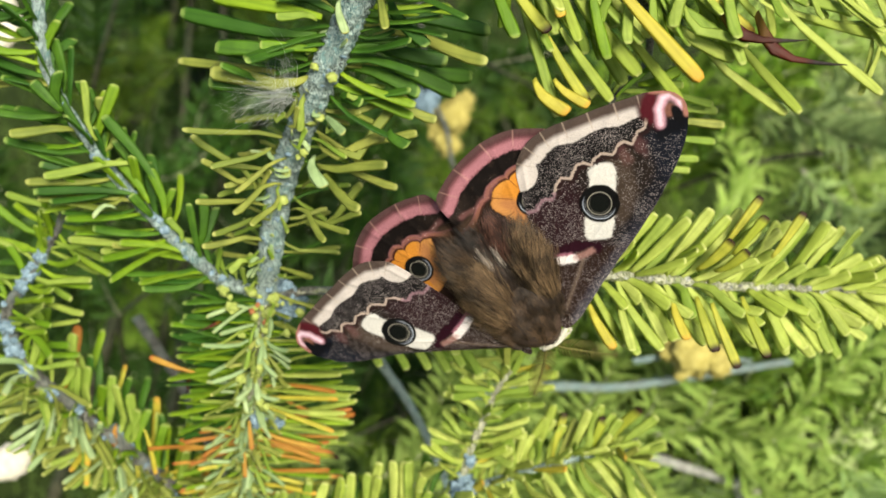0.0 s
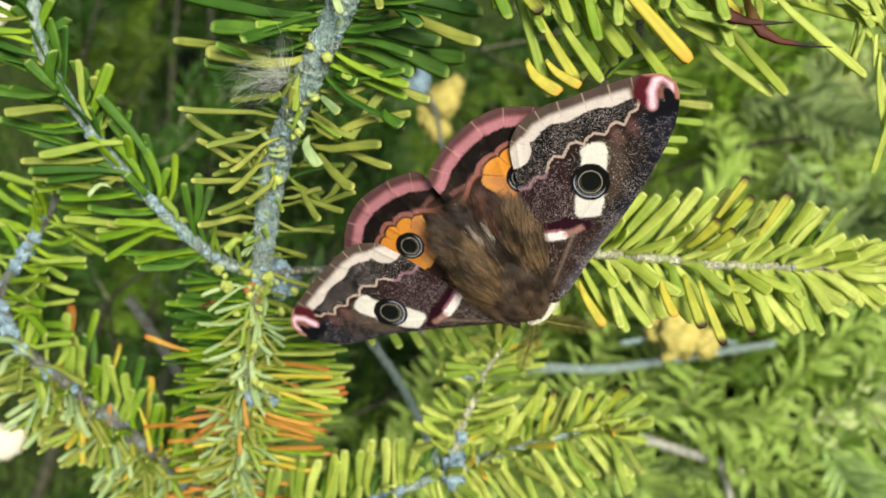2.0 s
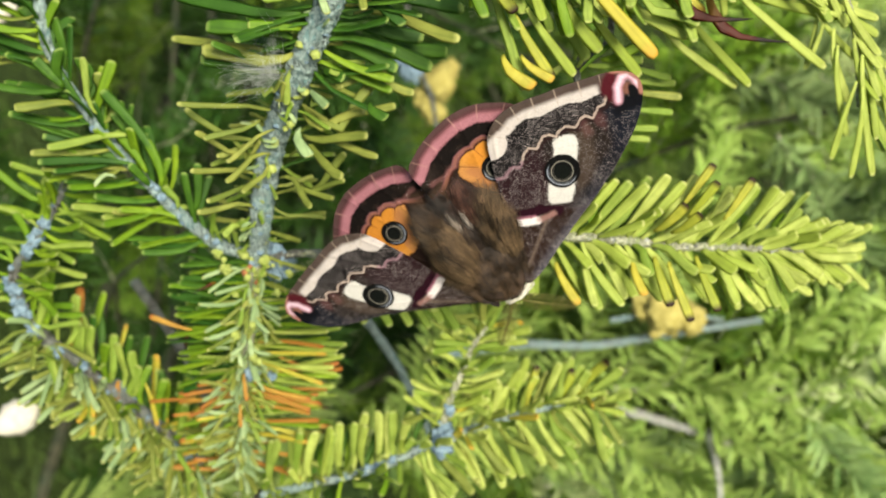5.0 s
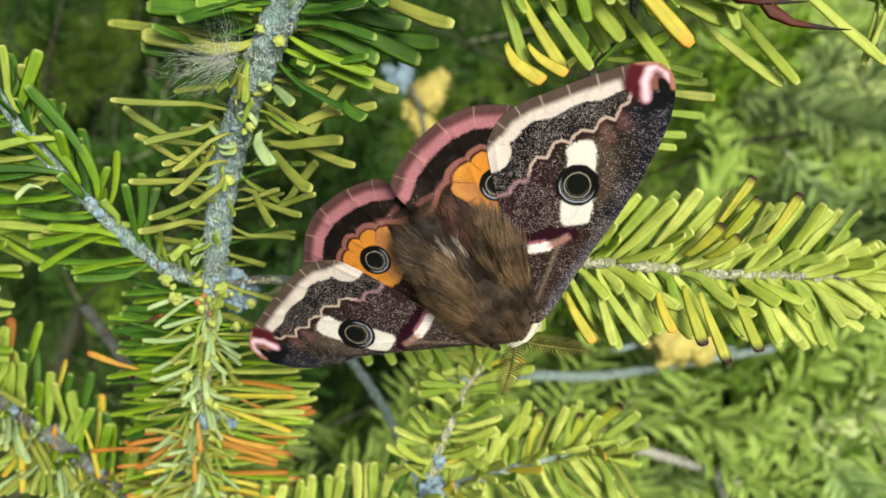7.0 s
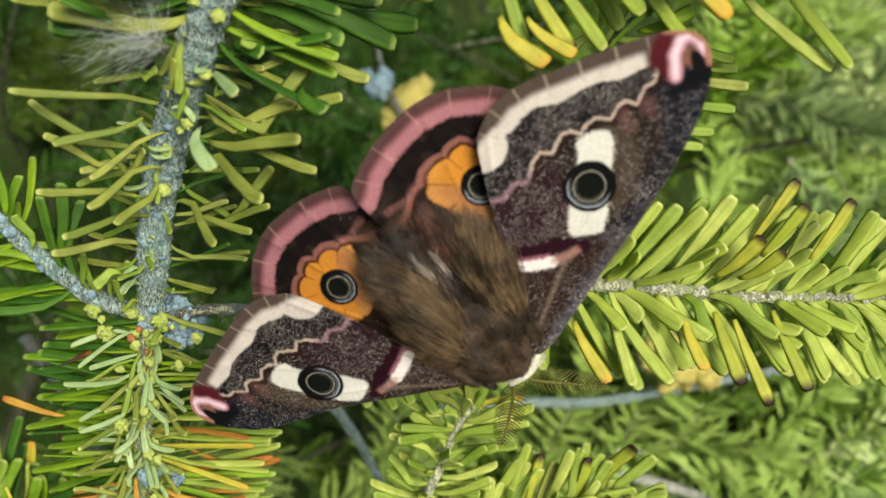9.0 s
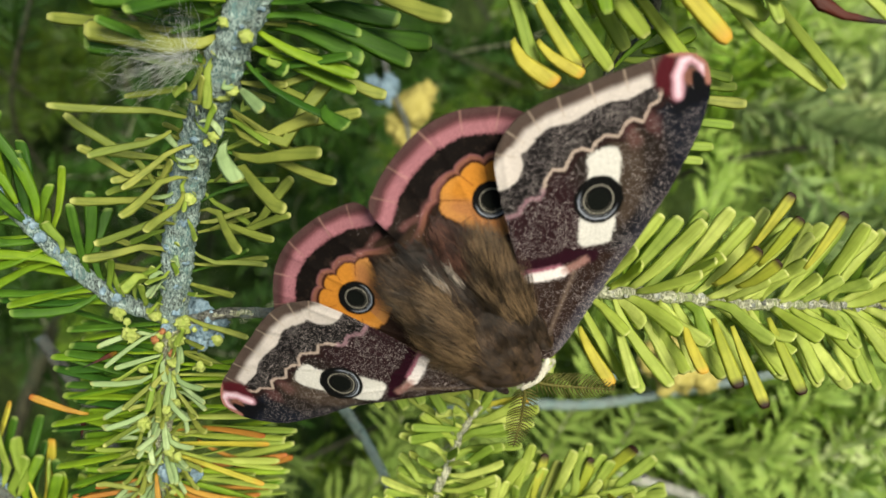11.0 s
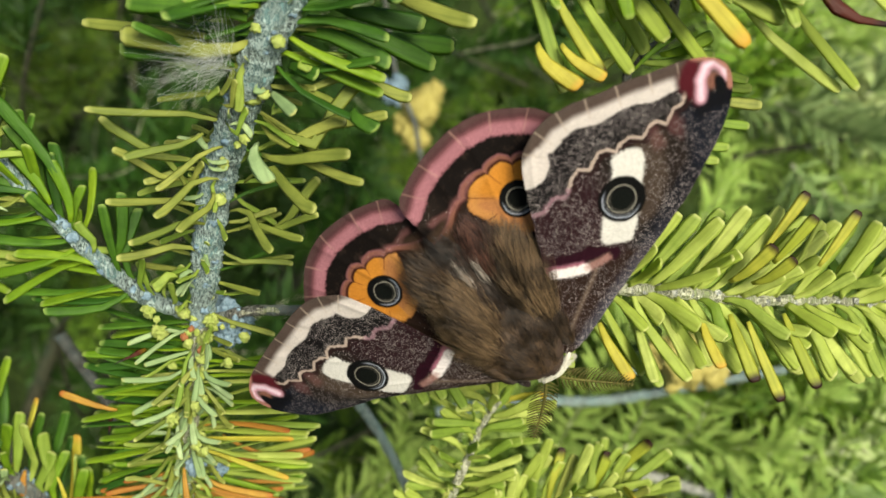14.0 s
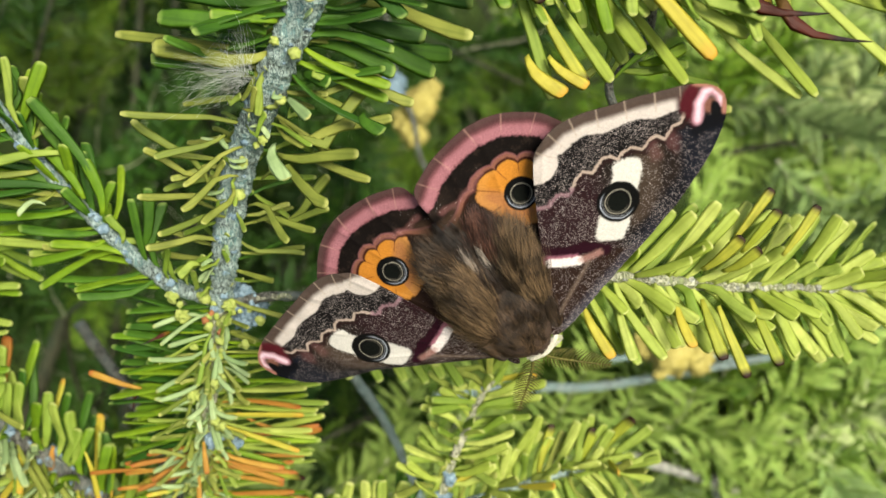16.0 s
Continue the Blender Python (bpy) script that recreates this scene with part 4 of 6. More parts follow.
def broad_leaf(place, size, turn, material, label):
    """A curved leaf with a toothed edge."""
    bm = bmesh.new()
    rings = []
    for k in range(9):
        t = k / 8
        wide = math.sin(math.pi * min(0.98, 0.06 + 0.92 * t)) ** 0.75 * 0.36 * (1 + 0.12 * (k % 2))
        rings.append([bm.verts.new(((x * wide) * size / 1000, (0.12 * x * x + 0.1 * math.sin(3 * t)) * size / 1000, (t - 0.5) * size / 1000)) for x in (-1, -0.5, 0, 0.5, 1)])
    for a, b in zip(rings, rings[1:]):
        for k in range(4):
            bm.faces.new((a[k], a[k + 1], b[k + 1], b[k]))
    data = bpy.data.meshes.new("leaf")
    bm.to_mesh(data)
    bm.free()
    data.materials.append(material)
    data.polygons.foreach_set("use_smooth", [True] * len(data.polygons))
    ob = new("leaf", data)
    ob.modifiers.new("thick", "SOLIDIFY").thickness = 0.0004
    ob.matrix_world = BRANCH @ Matrix.Translation(mm(place)) @ pose(0, 0, 0, *turn)
    tagged(ob, label, "leaf")


broad_leaf((142.0, 330.0, 70.5), 26, (10, 50, 20), FAR_GREEN, "bright green toothed leaf between fir twigs")
# cream leaf shape added in place of a bright spot at the lower left
broad_leaf((-104.9, 185.0, -51.8), 12, (0, 60, 10), BRIGHT_SPOT, "cream leaf shape standing in for a bright spot")
# the same shape added in place of a bright gap to the sky
broad_leaf((-112.0, 190.0, 57.0), 17, (0, 10, 0), BRIGHT_SPOT, "cream leaf shape standing in for a bright spot")


# ---- the fir sprays behind ----
def spray(name, seed, material, length=95, needle_length=(9, 17)):
    """A flat spray of a fir: a rachis with side shoots, and its needles joined."""
    rng = random.Random(seed)
    ob = new(name)
    ob.empty_display_size = 0.01
    verts, faces, nverts, nfaces = [], [], [], []
    shoots = [([Vector((0, 0, 0)), Vector((length * 0.5, rng.gauss(0, 6), rng.gauss(0, 8))), Vector((length, rng.gauss(0, 8), rng.gauss(0, 10)))], 0.8)]
    for k in range(6):
        u = 0.15 + 0.13 * k + rng.uniform(-0.05, 0.05)
        foot = Vector((length * u, 0, 0))
        reach = length * (0.62 - 0.06 * k) * rng.uniform(0.5, 1.1)
        way = Vector((rng.uniform(0.5, 1.0), rng.uniform(-0.5, 0.5), rng.uniform(0.4, 0.9) * (1 if k % 2 else -1)))
        shoots.append(([foot, foot + way * reach * 0.5 + Vector((0, 0, rng.gauss(0, 4))), foot + way * reach + Vector((reach * 0.1, rng.gauss(0, 5), 0))], 0.5))
    for points, radius in shoots:
        line = curve_points(points, 2.2)
        v, f = tube(line, (radius, radius * 0.8, radius * 0.5), 6, 0.2, seed)
        start = len(verts)
        verts += [p / 1000 for p in v]
        faces += [tuple(i + start for i in face) for face in f]
        for i, p in enumerate(line[1:-1], 1):
            along = (line[i + 1] - line[i - 1]).normalized()
            across = along.cross(Vector((0, -1, 0))).normalized()
            for s in (-1, 1, rng.choice((-1, 1)), 0):
                way = across * s * rng.uniform(0.4, 1.1) + along * rng.uniform(0.2, 1.0) + Vector((0, rng.uniform(-0.7, 0.3) - (0.8 if s == 0 else 0), 0))
                way.normalize()
                size, wide = rng.uniform(*needle_length) * (0.6 if s == 0 else 1), rng.uniform(0.7, 1.0)
                flat = (along.cross(way).cross(way) + Vector([rng.gauss(0, 0.4) for _ in range(3)])).normalized() if s else across
                thick = way.cross(flat) * 0.35
                n = len(nverts)
                for t in (0.0, 0.75):
                    q = p + way * size * t
                    nverts += [(q + flat * wide) / 1000, (q - flat * wide) / 1000, (q + thick) / 1000]
                nverts.append((p + way * size) / 1000)
                nfaces += [(n, n + 1, n + 4, n + 3), (n + 1, n + 2, n + 5, n + 4), (n + 2, n, n + 3, n + 5), (n + 3, n + 4, n + 6), (n + 4, n + 5, n + 6), (n + 5, n + 3, n + 6)]
    mesh_object("stem", verts, faces, BARK_YOUNG, ob)
    tagged(mesh_object("needles", nverts, nfaces, material, ob, smooth=False), kind="stuff")
    return ob


SPRAYS = []
for seed, material, words in ((21, FAR_GREEN, "dark green fir spray, shade put into its colour"), (22, FAR_LIME, "bright yellow-green fir spray"), (23, FAR_GREY, "soft grey-green fir spray"), (24, FAR_SHADED, "fir spray with shade painted into dark needles"), (25, FAR_SUNLIT, "fir spray with sunlight painted into pale needles")):
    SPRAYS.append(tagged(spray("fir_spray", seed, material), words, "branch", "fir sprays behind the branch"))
rng = random.Random(8)
used = [False] * 5


def put_spray(which, place, way, facing):
    """One spray with its foot at a place (mm), growing along way, its flat turned to facing."""
    x = Vector(way).normalized()
    y = Vector(facing) - x * x.dot(Vector(facing))
    y.normalize()
    turn = Matrix((x, y, x.cross(y))).transposed().to_4x4()
    m = BRANCH @ Matrix.Translation(mm(place)) @ turn
    if used[which]:
        copy_thing(SPRAYS[which], m)
    else:
        SPRAYS[which].matrix_basis = m
        used[which] = True


def jitter(size):
    return Vector([rng.gauss(0, size) for _ in range(3)])


def clad_limb(share, points, count, choice, first=0.3, lift=0.0):
    """A limb from the trunk through points (mm), clad with sprays to both sides."""
    foot = TRUNK_FOOT.lerp(TRUNK_TOP, share)
    fir_limb("limb", [foot, *points], (4.5, 2.8, 1.5, 0.8), 8, share * 90)
    line = curve_points([foot, *points], 8.0)
    for k in range(count):
        i = int((first + (1 - first) * (k + 0.5) / count) * (len(line) - 2))
        along = (line[i + 1] - line[i]).normalized()
        across = along.cross(Vector((0, 1, 0.2))).normalized() * (1 if k % 2 else -1)
        # left of this bound the sprays take the shade-coloured needles
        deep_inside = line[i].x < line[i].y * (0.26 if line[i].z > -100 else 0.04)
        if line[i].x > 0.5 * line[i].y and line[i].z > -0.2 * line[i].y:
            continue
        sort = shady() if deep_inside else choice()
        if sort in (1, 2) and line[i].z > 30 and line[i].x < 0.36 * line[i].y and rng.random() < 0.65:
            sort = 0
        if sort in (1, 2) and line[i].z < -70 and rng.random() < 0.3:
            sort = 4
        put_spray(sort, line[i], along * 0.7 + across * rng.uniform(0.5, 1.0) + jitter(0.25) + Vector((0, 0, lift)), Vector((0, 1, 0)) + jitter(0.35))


# mostly the dark copy, which carries the inside's shade in its colour
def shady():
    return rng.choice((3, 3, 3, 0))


def mixed():
    return rng.choice((0, 3, 2, 2))


# the brighter copies, whose tones stand for sunlit foliage
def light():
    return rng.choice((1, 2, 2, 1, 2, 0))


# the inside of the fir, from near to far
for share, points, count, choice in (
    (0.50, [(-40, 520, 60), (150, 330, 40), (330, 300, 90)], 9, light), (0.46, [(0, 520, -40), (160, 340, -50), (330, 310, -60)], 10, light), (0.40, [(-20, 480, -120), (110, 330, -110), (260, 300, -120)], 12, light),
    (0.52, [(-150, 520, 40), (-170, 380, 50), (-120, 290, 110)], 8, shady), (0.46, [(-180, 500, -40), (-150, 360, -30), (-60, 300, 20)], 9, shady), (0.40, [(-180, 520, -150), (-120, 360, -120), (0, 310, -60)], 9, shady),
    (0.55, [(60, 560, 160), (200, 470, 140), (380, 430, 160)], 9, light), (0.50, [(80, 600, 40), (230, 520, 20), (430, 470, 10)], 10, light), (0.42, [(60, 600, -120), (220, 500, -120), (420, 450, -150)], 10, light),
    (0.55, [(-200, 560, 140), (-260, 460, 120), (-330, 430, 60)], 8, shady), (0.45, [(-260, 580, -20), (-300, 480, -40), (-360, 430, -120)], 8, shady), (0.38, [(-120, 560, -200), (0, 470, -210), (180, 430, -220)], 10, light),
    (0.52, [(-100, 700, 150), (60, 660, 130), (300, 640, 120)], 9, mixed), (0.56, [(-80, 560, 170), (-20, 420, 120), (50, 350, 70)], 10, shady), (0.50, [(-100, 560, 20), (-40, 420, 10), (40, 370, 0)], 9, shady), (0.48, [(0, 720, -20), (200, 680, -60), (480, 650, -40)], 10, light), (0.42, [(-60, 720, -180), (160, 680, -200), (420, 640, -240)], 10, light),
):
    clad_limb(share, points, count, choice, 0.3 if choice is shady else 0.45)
for place, way in (((144.4, 330.0, -111.2), (0.8, 0, 0.5)), ((168.8, 340.0, -87.1), (0.7, 0, -0.3)), ((80.6, 300.0, -101.1), (0.8, 0, 0.5)), ((91.7, 280.0, -73.8), (0.9, 0, 0.1)), ((49.2, 310.0, -115.9), (0.6, 0, 0.7)), ((131.2, 290.0, -61.5), (0.8, 0, -0.6)), ((-31.7, 300.0, -92.3), (0.8, 0, 0.6)), ((-127.6, 240.0, -95.9), (1, 0, 0.05)), ((20.4, 290.0, -89.2), (0.6, 0, 0.2)), ((132.3, 330.0, 58.4), (0.8, 0, 0.1)), ((144.8, 310.0, 32.1), (0.7, 0, -0.5)), ((135.4, 320.0, -46.8), (0.9, 0, 0.35)), ((112.9, 330.0, 5.1), (0.6, 0, 0.8))):
    put_spray(rng.choice((1, 2)), place, Vector(way) + jitter(0.1), Vector((0, 1, 0)) + jitter(0.2))
for place, way in (((31.1, 290.0, -42.4), (1, 0, 0.1)), ((38.8, 300.0, -61.5), (1, 0, -0.1)), ((-5.3, 300.0, -39.4), (1, 0, -0.3)), ((52.0, 300.0, -26.2), (0.9, 0, -0.3))):
    put_spray(0, place, way, Vector((0, 1, 0)) + jitter(0.2))
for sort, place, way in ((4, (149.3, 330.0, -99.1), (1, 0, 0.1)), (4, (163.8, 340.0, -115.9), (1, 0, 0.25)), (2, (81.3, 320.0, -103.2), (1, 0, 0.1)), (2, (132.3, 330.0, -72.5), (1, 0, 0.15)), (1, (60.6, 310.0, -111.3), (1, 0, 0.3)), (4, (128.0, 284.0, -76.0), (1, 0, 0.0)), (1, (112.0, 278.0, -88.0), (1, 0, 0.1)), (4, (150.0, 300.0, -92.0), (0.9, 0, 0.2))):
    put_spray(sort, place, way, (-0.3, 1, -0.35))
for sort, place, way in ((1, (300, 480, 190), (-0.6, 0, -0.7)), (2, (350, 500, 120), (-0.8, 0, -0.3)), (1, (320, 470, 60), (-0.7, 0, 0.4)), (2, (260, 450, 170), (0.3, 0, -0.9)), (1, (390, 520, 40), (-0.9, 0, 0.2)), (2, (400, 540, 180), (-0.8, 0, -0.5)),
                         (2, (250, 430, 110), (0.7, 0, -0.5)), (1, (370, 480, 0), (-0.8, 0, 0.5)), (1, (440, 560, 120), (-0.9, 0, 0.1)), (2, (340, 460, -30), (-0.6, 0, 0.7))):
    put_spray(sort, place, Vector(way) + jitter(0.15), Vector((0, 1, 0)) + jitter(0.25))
# palest copies put here as a sunlit patch
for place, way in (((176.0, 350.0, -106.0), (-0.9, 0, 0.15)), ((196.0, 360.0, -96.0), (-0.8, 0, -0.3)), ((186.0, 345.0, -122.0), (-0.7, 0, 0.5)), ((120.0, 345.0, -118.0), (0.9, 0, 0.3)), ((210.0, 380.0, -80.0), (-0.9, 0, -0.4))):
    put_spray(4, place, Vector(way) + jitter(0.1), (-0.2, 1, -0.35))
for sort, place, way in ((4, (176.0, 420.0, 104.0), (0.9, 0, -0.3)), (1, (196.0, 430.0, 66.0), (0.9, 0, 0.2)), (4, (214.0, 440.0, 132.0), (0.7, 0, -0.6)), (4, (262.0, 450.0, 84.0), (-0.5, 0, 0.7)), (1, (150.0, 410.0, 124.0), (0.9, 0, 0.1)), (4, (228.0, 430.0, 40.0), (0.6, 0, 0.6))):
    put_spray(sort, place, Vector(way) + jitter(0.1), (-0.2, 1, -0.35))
# dark green copy added to stand for the shade beneath the right shoot
put_spray(0, (62.0, 284.0, -52.0), (1, 0, 0.02), (0, 1, 0))
# unseen limbs and sprays added overhead to keep the sun off the inside
for share, points, count in (
    (0.62, [(-120, 480, 280), (-160, 260, 190), (-190, 150, 150)], 10), (0.64, [(-40, 480, 300), (-30, 260, 200), (-20, 130, 120)], 11), (0.66, [(40, 480, 300), (60, 260, 190), (70, 135, 115)], 9),
    (0.70, [(0, 560, 420), (60, 330, 330), (120, 180, 250)], 12), (0.70, [(-120, 560, 400), (-120, 330, 320), (-100, 200, 240)], 10),
):
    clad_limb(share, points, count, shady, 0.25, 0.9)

# the crown about the trunk, away from the twigs
for k in range(20):
    share, turn = 0.60 + 0.019 * k, 0.6 + 2.4 * k
    reach = 0.42 * (1.05 - share) / 0.45 + 0.06
    away = Vector((math.cos(turn), 0.55 + math.sin(turn) * 0.75, 0)).normalized()
    start = Vector((-0.22, 0.95, -0.03)).lerp(Vector((-0.16, 0.90, 2.1)), share)
    clad_limb(share, [1000 * (BRANCH.inverted() @ (start + away * reach * t + Vector((0, 0, 0.10 * t * reach)))) for t in (0.35, 0.7, 1.0)], 5, shady, 0.2)


# ---- the moth ----
def span(points, count=16):
    """A closed smooth outline through the points, as an array."""
    pts = np.array(points, float)
    t = np.linspace(0, 1, count, endpoint=False)[:, None]
    a, b, c, d = np.roll(pts, 1, 0), pts, np.roll(pts, -1, 0), np.roll(pts, -2, 0)
    return np.concatenate([0.5 * (2 * q + (r - p) * t + (2 * p - 5 * q + 4 * r - s) * t ** 2 + (3 * q - p - 3 * r + s) * t ** 3) for p, q, r, s in zip(a, b, c, d)])


def near_line(xy, line, closed=False):
    """For each point the distance to a line, the nearest place on it and its share along it."""
    line = np.array(line, float)
    a, b = (line, np.roll(line, -1, 0)) if closed else (line[:-1], line[1:])
    best, place, share = np.full(len(xy), 1e9), np.zeros_like(xy), np.zeros(len(xy))
    for k, (p, q) in enumerate(zip(a, b)):
        d = q - p
        t = np.clip(((xy - p) @ d) / max(d @ d, 1e-12), 0, 1)
        foot = p + t[:, None] * d
        far = np.hypot(*(xy - foot).T)
        closer = far < best
        best[closer], place[closer], share[closer] = far[closer], foot[closer], (k + t[closer]) / len(a)
    return best, place, share


def inside(xy, outline):
    hit = np.zeros(len(xy), bool)
    for p, q in zip(outline, np.roll(outline, -1, 0)):
        if p[1] != q[1]:
            hit ^= ((p[1] > xy[:, 1]) != (q[1] > xy[:, 1])) & (xy[:, 0] < (q[0] - p[0]) * (xy[:, 1] - p[1]) / (q[1] - p[1]) + p[0])
    return hit


def step(x, at, soft=0.2):
    t = np.clip((x - at) / soft + 0.5, 0, 1)
    return t * t * (3 - 2 * t)


class Paint:
    """The scales' colours over a wing, laid on one after another; the last channel is how strongly pale scales speckle it."""

    def __init__(self, count, colour, speckle):
        self.c = np.tile(np.array([*colour, speckle], float), (count, 1))

    def over(self, mask, colour, speckle=0.0):
        self.c += np.clip(mask, 0, 1)[:, None] * (np.array([*colour, speckle]) - self.c)


def ripple(xy, size, seed):
    return np.array([noise.noise(Vector((x * size, y * size, seed))) for x, y in xy])


FORE_OUTLINE = [(2.5, -1.0), (3.5, 4.0), (6.2, 3.6), (11.8, -0.3), (15.4, -2.7), (19.0, -5.0), (22.6, -7.6), (26.2, -10.6), (29.2, -13.6), (31.0, -16.6), (31.3, -18.8), (30.2, -20.4), (27.8, -21.5), (25.5, -21.9), (22.0, -22.4),
                (18.6, -22.7), (15.4, -23.0), (12.4, -22.7), (10.0, -21.4), (8.6, -19.6), (7.6, -16.0), (6.7, -11.8), (6.0, -8.1), (5.0, -4.0)]
FORE_EDGE = [(31.2, -19.6), (27.8, -21.5), (25.5, -21.9), (22.0, -22.4), (18.6, -22.7), (15.4, -23.0), (12.4, -22.7), (10.0, -21.4), (8.6, -19.6)]
HIND_OUTLINE = [(0.3, -3.0), (5.0, -1.0), (12.0, -5.0), (17.5, -10.5), (19.6, -16.0), (18.6, -19.6), (17.2, -21.5), (14.2, -23.9), (10.4, -25.2), (6.1, -25.1), (2.8, -24.3), (0.6, -23.0), (0.2, -19.0), (0.2, -11.0)]
HIND_EDGE = [(19.6, -16.0), (18.6, -19.6), (17.2, -21.5), (14.2, -23.9), (10.4, -25.2), (6.1, -25.1), (2.8, -24.3), (0.6, -23.0)]


def eyespot(paint, xy, centre, radius, aim):
    """Black round a glassy dark pupil, with fine pale rings and a bluish arc on one side."""
    d = xy - np.array(centre)
    r = np.hypot(*d.T) / radius * (1 + 0.03 * ripple(xy, 1.3, 7.0))
    arc = np.clip(d @ np.array(aim) / np.maximum(np.hypot(*d.T), 1e-6), -1, 1)
    paint.over(step(1.0 - r, 0, 0.07), (0.004, 0.004, 0.004), 0.03)
    paint.over(step(0.020 - abs(r - 0.82), 0, 0.05) * step(arc, 0.15, 0.7), (0.50, 0.54, 0.64))
    paint.over(step(0.008 - abs(r - 0.72), 0, 0.035) * step(arc, 0.3, 0.7), (0.30, 0.31, 0.34))
    paint.over(step(0.016 - abs(r - 0.60), 0, 0.045), (0.42, 0.39, 0.32))
    paint.over(step(0.008 - abs(r - 0.50), 0, 0.04) * step(arc, 0.0, 0.9), (0.16, 0.15, 0.12))
    paint.over(step(0.44 - r, 0, 0.05), (0.005, 0.006, 0.005), 0.02)


def field_of(xy, corners, soft=0.4, rounds=6):
    """A soft mask over the inside of a smooth outline."""
    edge = span(corners, rounds)
    far = near_line(xy, edge, True)[0]
    return step(np.where(inside(xy, edge), far, -far), 0, soft)


def fore_paint(xy):
    wave = ripple(xy, 0.9, 1.0)
    fine = ripple(xy, 3.2, 5.0)
    p = Paint(len(xy), (0.005, 0.004, 0.0045), 1.0)
    zig_points = [(26.6, -18.7), (25.8, -17.6), (24.9, -17.6), (23.6, -16.4), (22.8, -17.2), (22.0, -17.1), (20.9, -16.2), (19.7, -17.0), (18.6, -16.8), (17.8, -16.2), (17.1, -16.9), (16.2, -17.0), (15.2, -16.2), (14.6, -15.7), (13.6, -16.3), (12.6, -15.8), (11.8, -14.7)]
    tail_points = [(11.8, -14.7), (11.1, -14.1), (10.2, -14.6), (9.4, -14.3), (8.6, -13.6), (7.2, -13.9)]
    bent = xy + np.stack([0.10 * fine, 0.12 * fine], 1)
    zig, foot, share = near_line(bent, zig_points + tail_points[1:])
    basal = step(xy[:, 1] - foot[:, 1], 0.1, 0.4)
    # the middle field: brown towards the front edge, purple towards the hind edge
    p.over(basal, (0.016, 0.011, 0.009), 0.6)
    p.over(basal * step(15.0 - xy[:, 0] + 0.6 * wave, 0, 3.0), (0.021, 0.008, 0.010), 0.9)
    edge, _, along = near_line(xy, FORE_EDGE)
    cost, _, cshare = near_line(xy, [(6.2, 3.6), (11.8, -0.3), (15.4, -2.7), (19.0, -5.0), (22.6, -7.6), (26.2, -10.6), (29.2, -13.6), (31.0, -16.6), (31.3, -18.8)])
    p.over(basal * step(1.6 - near_line(xy, [(21.4, -15.6), (20.4, -12.4), (18.6, -8.8)])[0] + 0.5 * wave, 0, 1.6) * 0.8, (0.060, 0.041, 0.028), 0.6)
    p.over(step(2.0 - cost + 0.3 * wave, 0, 1.2), (0.007, 0.007, 0.010), 1.0)
    p.over(step(xy[:, 0], 25.0, 2.0) * step(xy[:, 1], -17.0, 1.4) * step(-xy[:, 1], 9.5, 3) * 0.85, (0.007, 0.009, 0.016), 0.6)
    p.over(step(xy[:, 0], 26.6, 1.2) * step(0.9 - abs(xy[:, 1] + 16.3) + 0.3 * wave, 0, 0.9), (0.005, 0.005, 0.007), 0.1)
    # the wavy line, with a dark seam on its inner side
    seam, _, _ = near_line(bent - np.array([0.12, 0.50]), zig_points)
    p.over(step(0.30 - seam, 0, 0.25) * 0.85, (0.020, 0.009, 0.009), 0.1)
    line, _, _ = near_line(bent, zig_points)
    p.over(step(0.17 - line, 0, 0.16), (0.46, 0.36, 0.30))
    tail, _, _ = near_line(bent, tail_points)
    p.over(step(0.22 + 0.25 * fine - tail, 0, 0.35) * 0.85, (0.31, 0.18, 0.21), 0.5)
    # the pale patch, which the eyespot fills from side to side
    ragged = xy + np.stack([0.22 * fine, 0.22 * fine], 1)
    patch = field_of(ragged, [(17.3, -15.8), (18.9, -15.9), (20.3, -15.2), (20.1, -13.6), (19.2, -11.8), (17.8, -9.2), (17.0, -7.6), (16.0, -6.3), (15.2, -6.1), (13.3, -6.7), (12.8, -7.2), (13.0, -8.3), (14.1, -10.3), (15.6, -12.4), (16.6, -14.2)], 0.4)
    p.over(patch, (0.68, 0.65, 0.60), 0.0)
    eyespot(p, xy, (16.5, -11.0), 2.62, (-0.75, 0.66))
    # the maroon bar and the white dash towards the base
    base = step((xy - np.array([9.6, -6.2])) @ np.array([-0.20, 0.98]), 0.1, 0.7)
    p.over(base, (0.022, 0.011, 0.008), 0.75)
    bar, _, _ = near_line(xy, [(4.6, -8.7), (6.6, -7.7), (8.3, -7.0), (11.0, -6.7), (13.4, -5.4)])
    p.over(step(0.75 - bar + 0.15 * wave, 0, 0.5), (0.020, 0.004, 0.009), 0.05)
    bloom, _, _ = near_line(xy, [(5.3, -7.1), (7.3, -6.3), (9.6, -5.7)])
    p.over(step(0.62 + 0.15 * fine - bloom, 0, 0.5), (0.34, 0.13, 0.18), 0.2)
    dash, _, dshare = near_line(xy, [(6.5, -6.2), (8.2, -5.6), (9.9, -5.2)])
    p.over(step(0.62 + 0.15 * fine - dash, 0, 0.3), (0.86, 0.78, 0.76))
    glow, _, _ = near_line(xy, [(10.3, -5.2), (11.6, -5.2), (12.6, -5.3)])
    p.over(step(0.45 + 0.2 * fine - glow, 0, 0.6) * 0.7, (0.40, 0.21, 0.18), 0.3)
    streak, _, _ = near_line(xy, [(11.0, -4.6), (8.6, -2.0), (6.6, 0.1), (5.0, 1.9)])
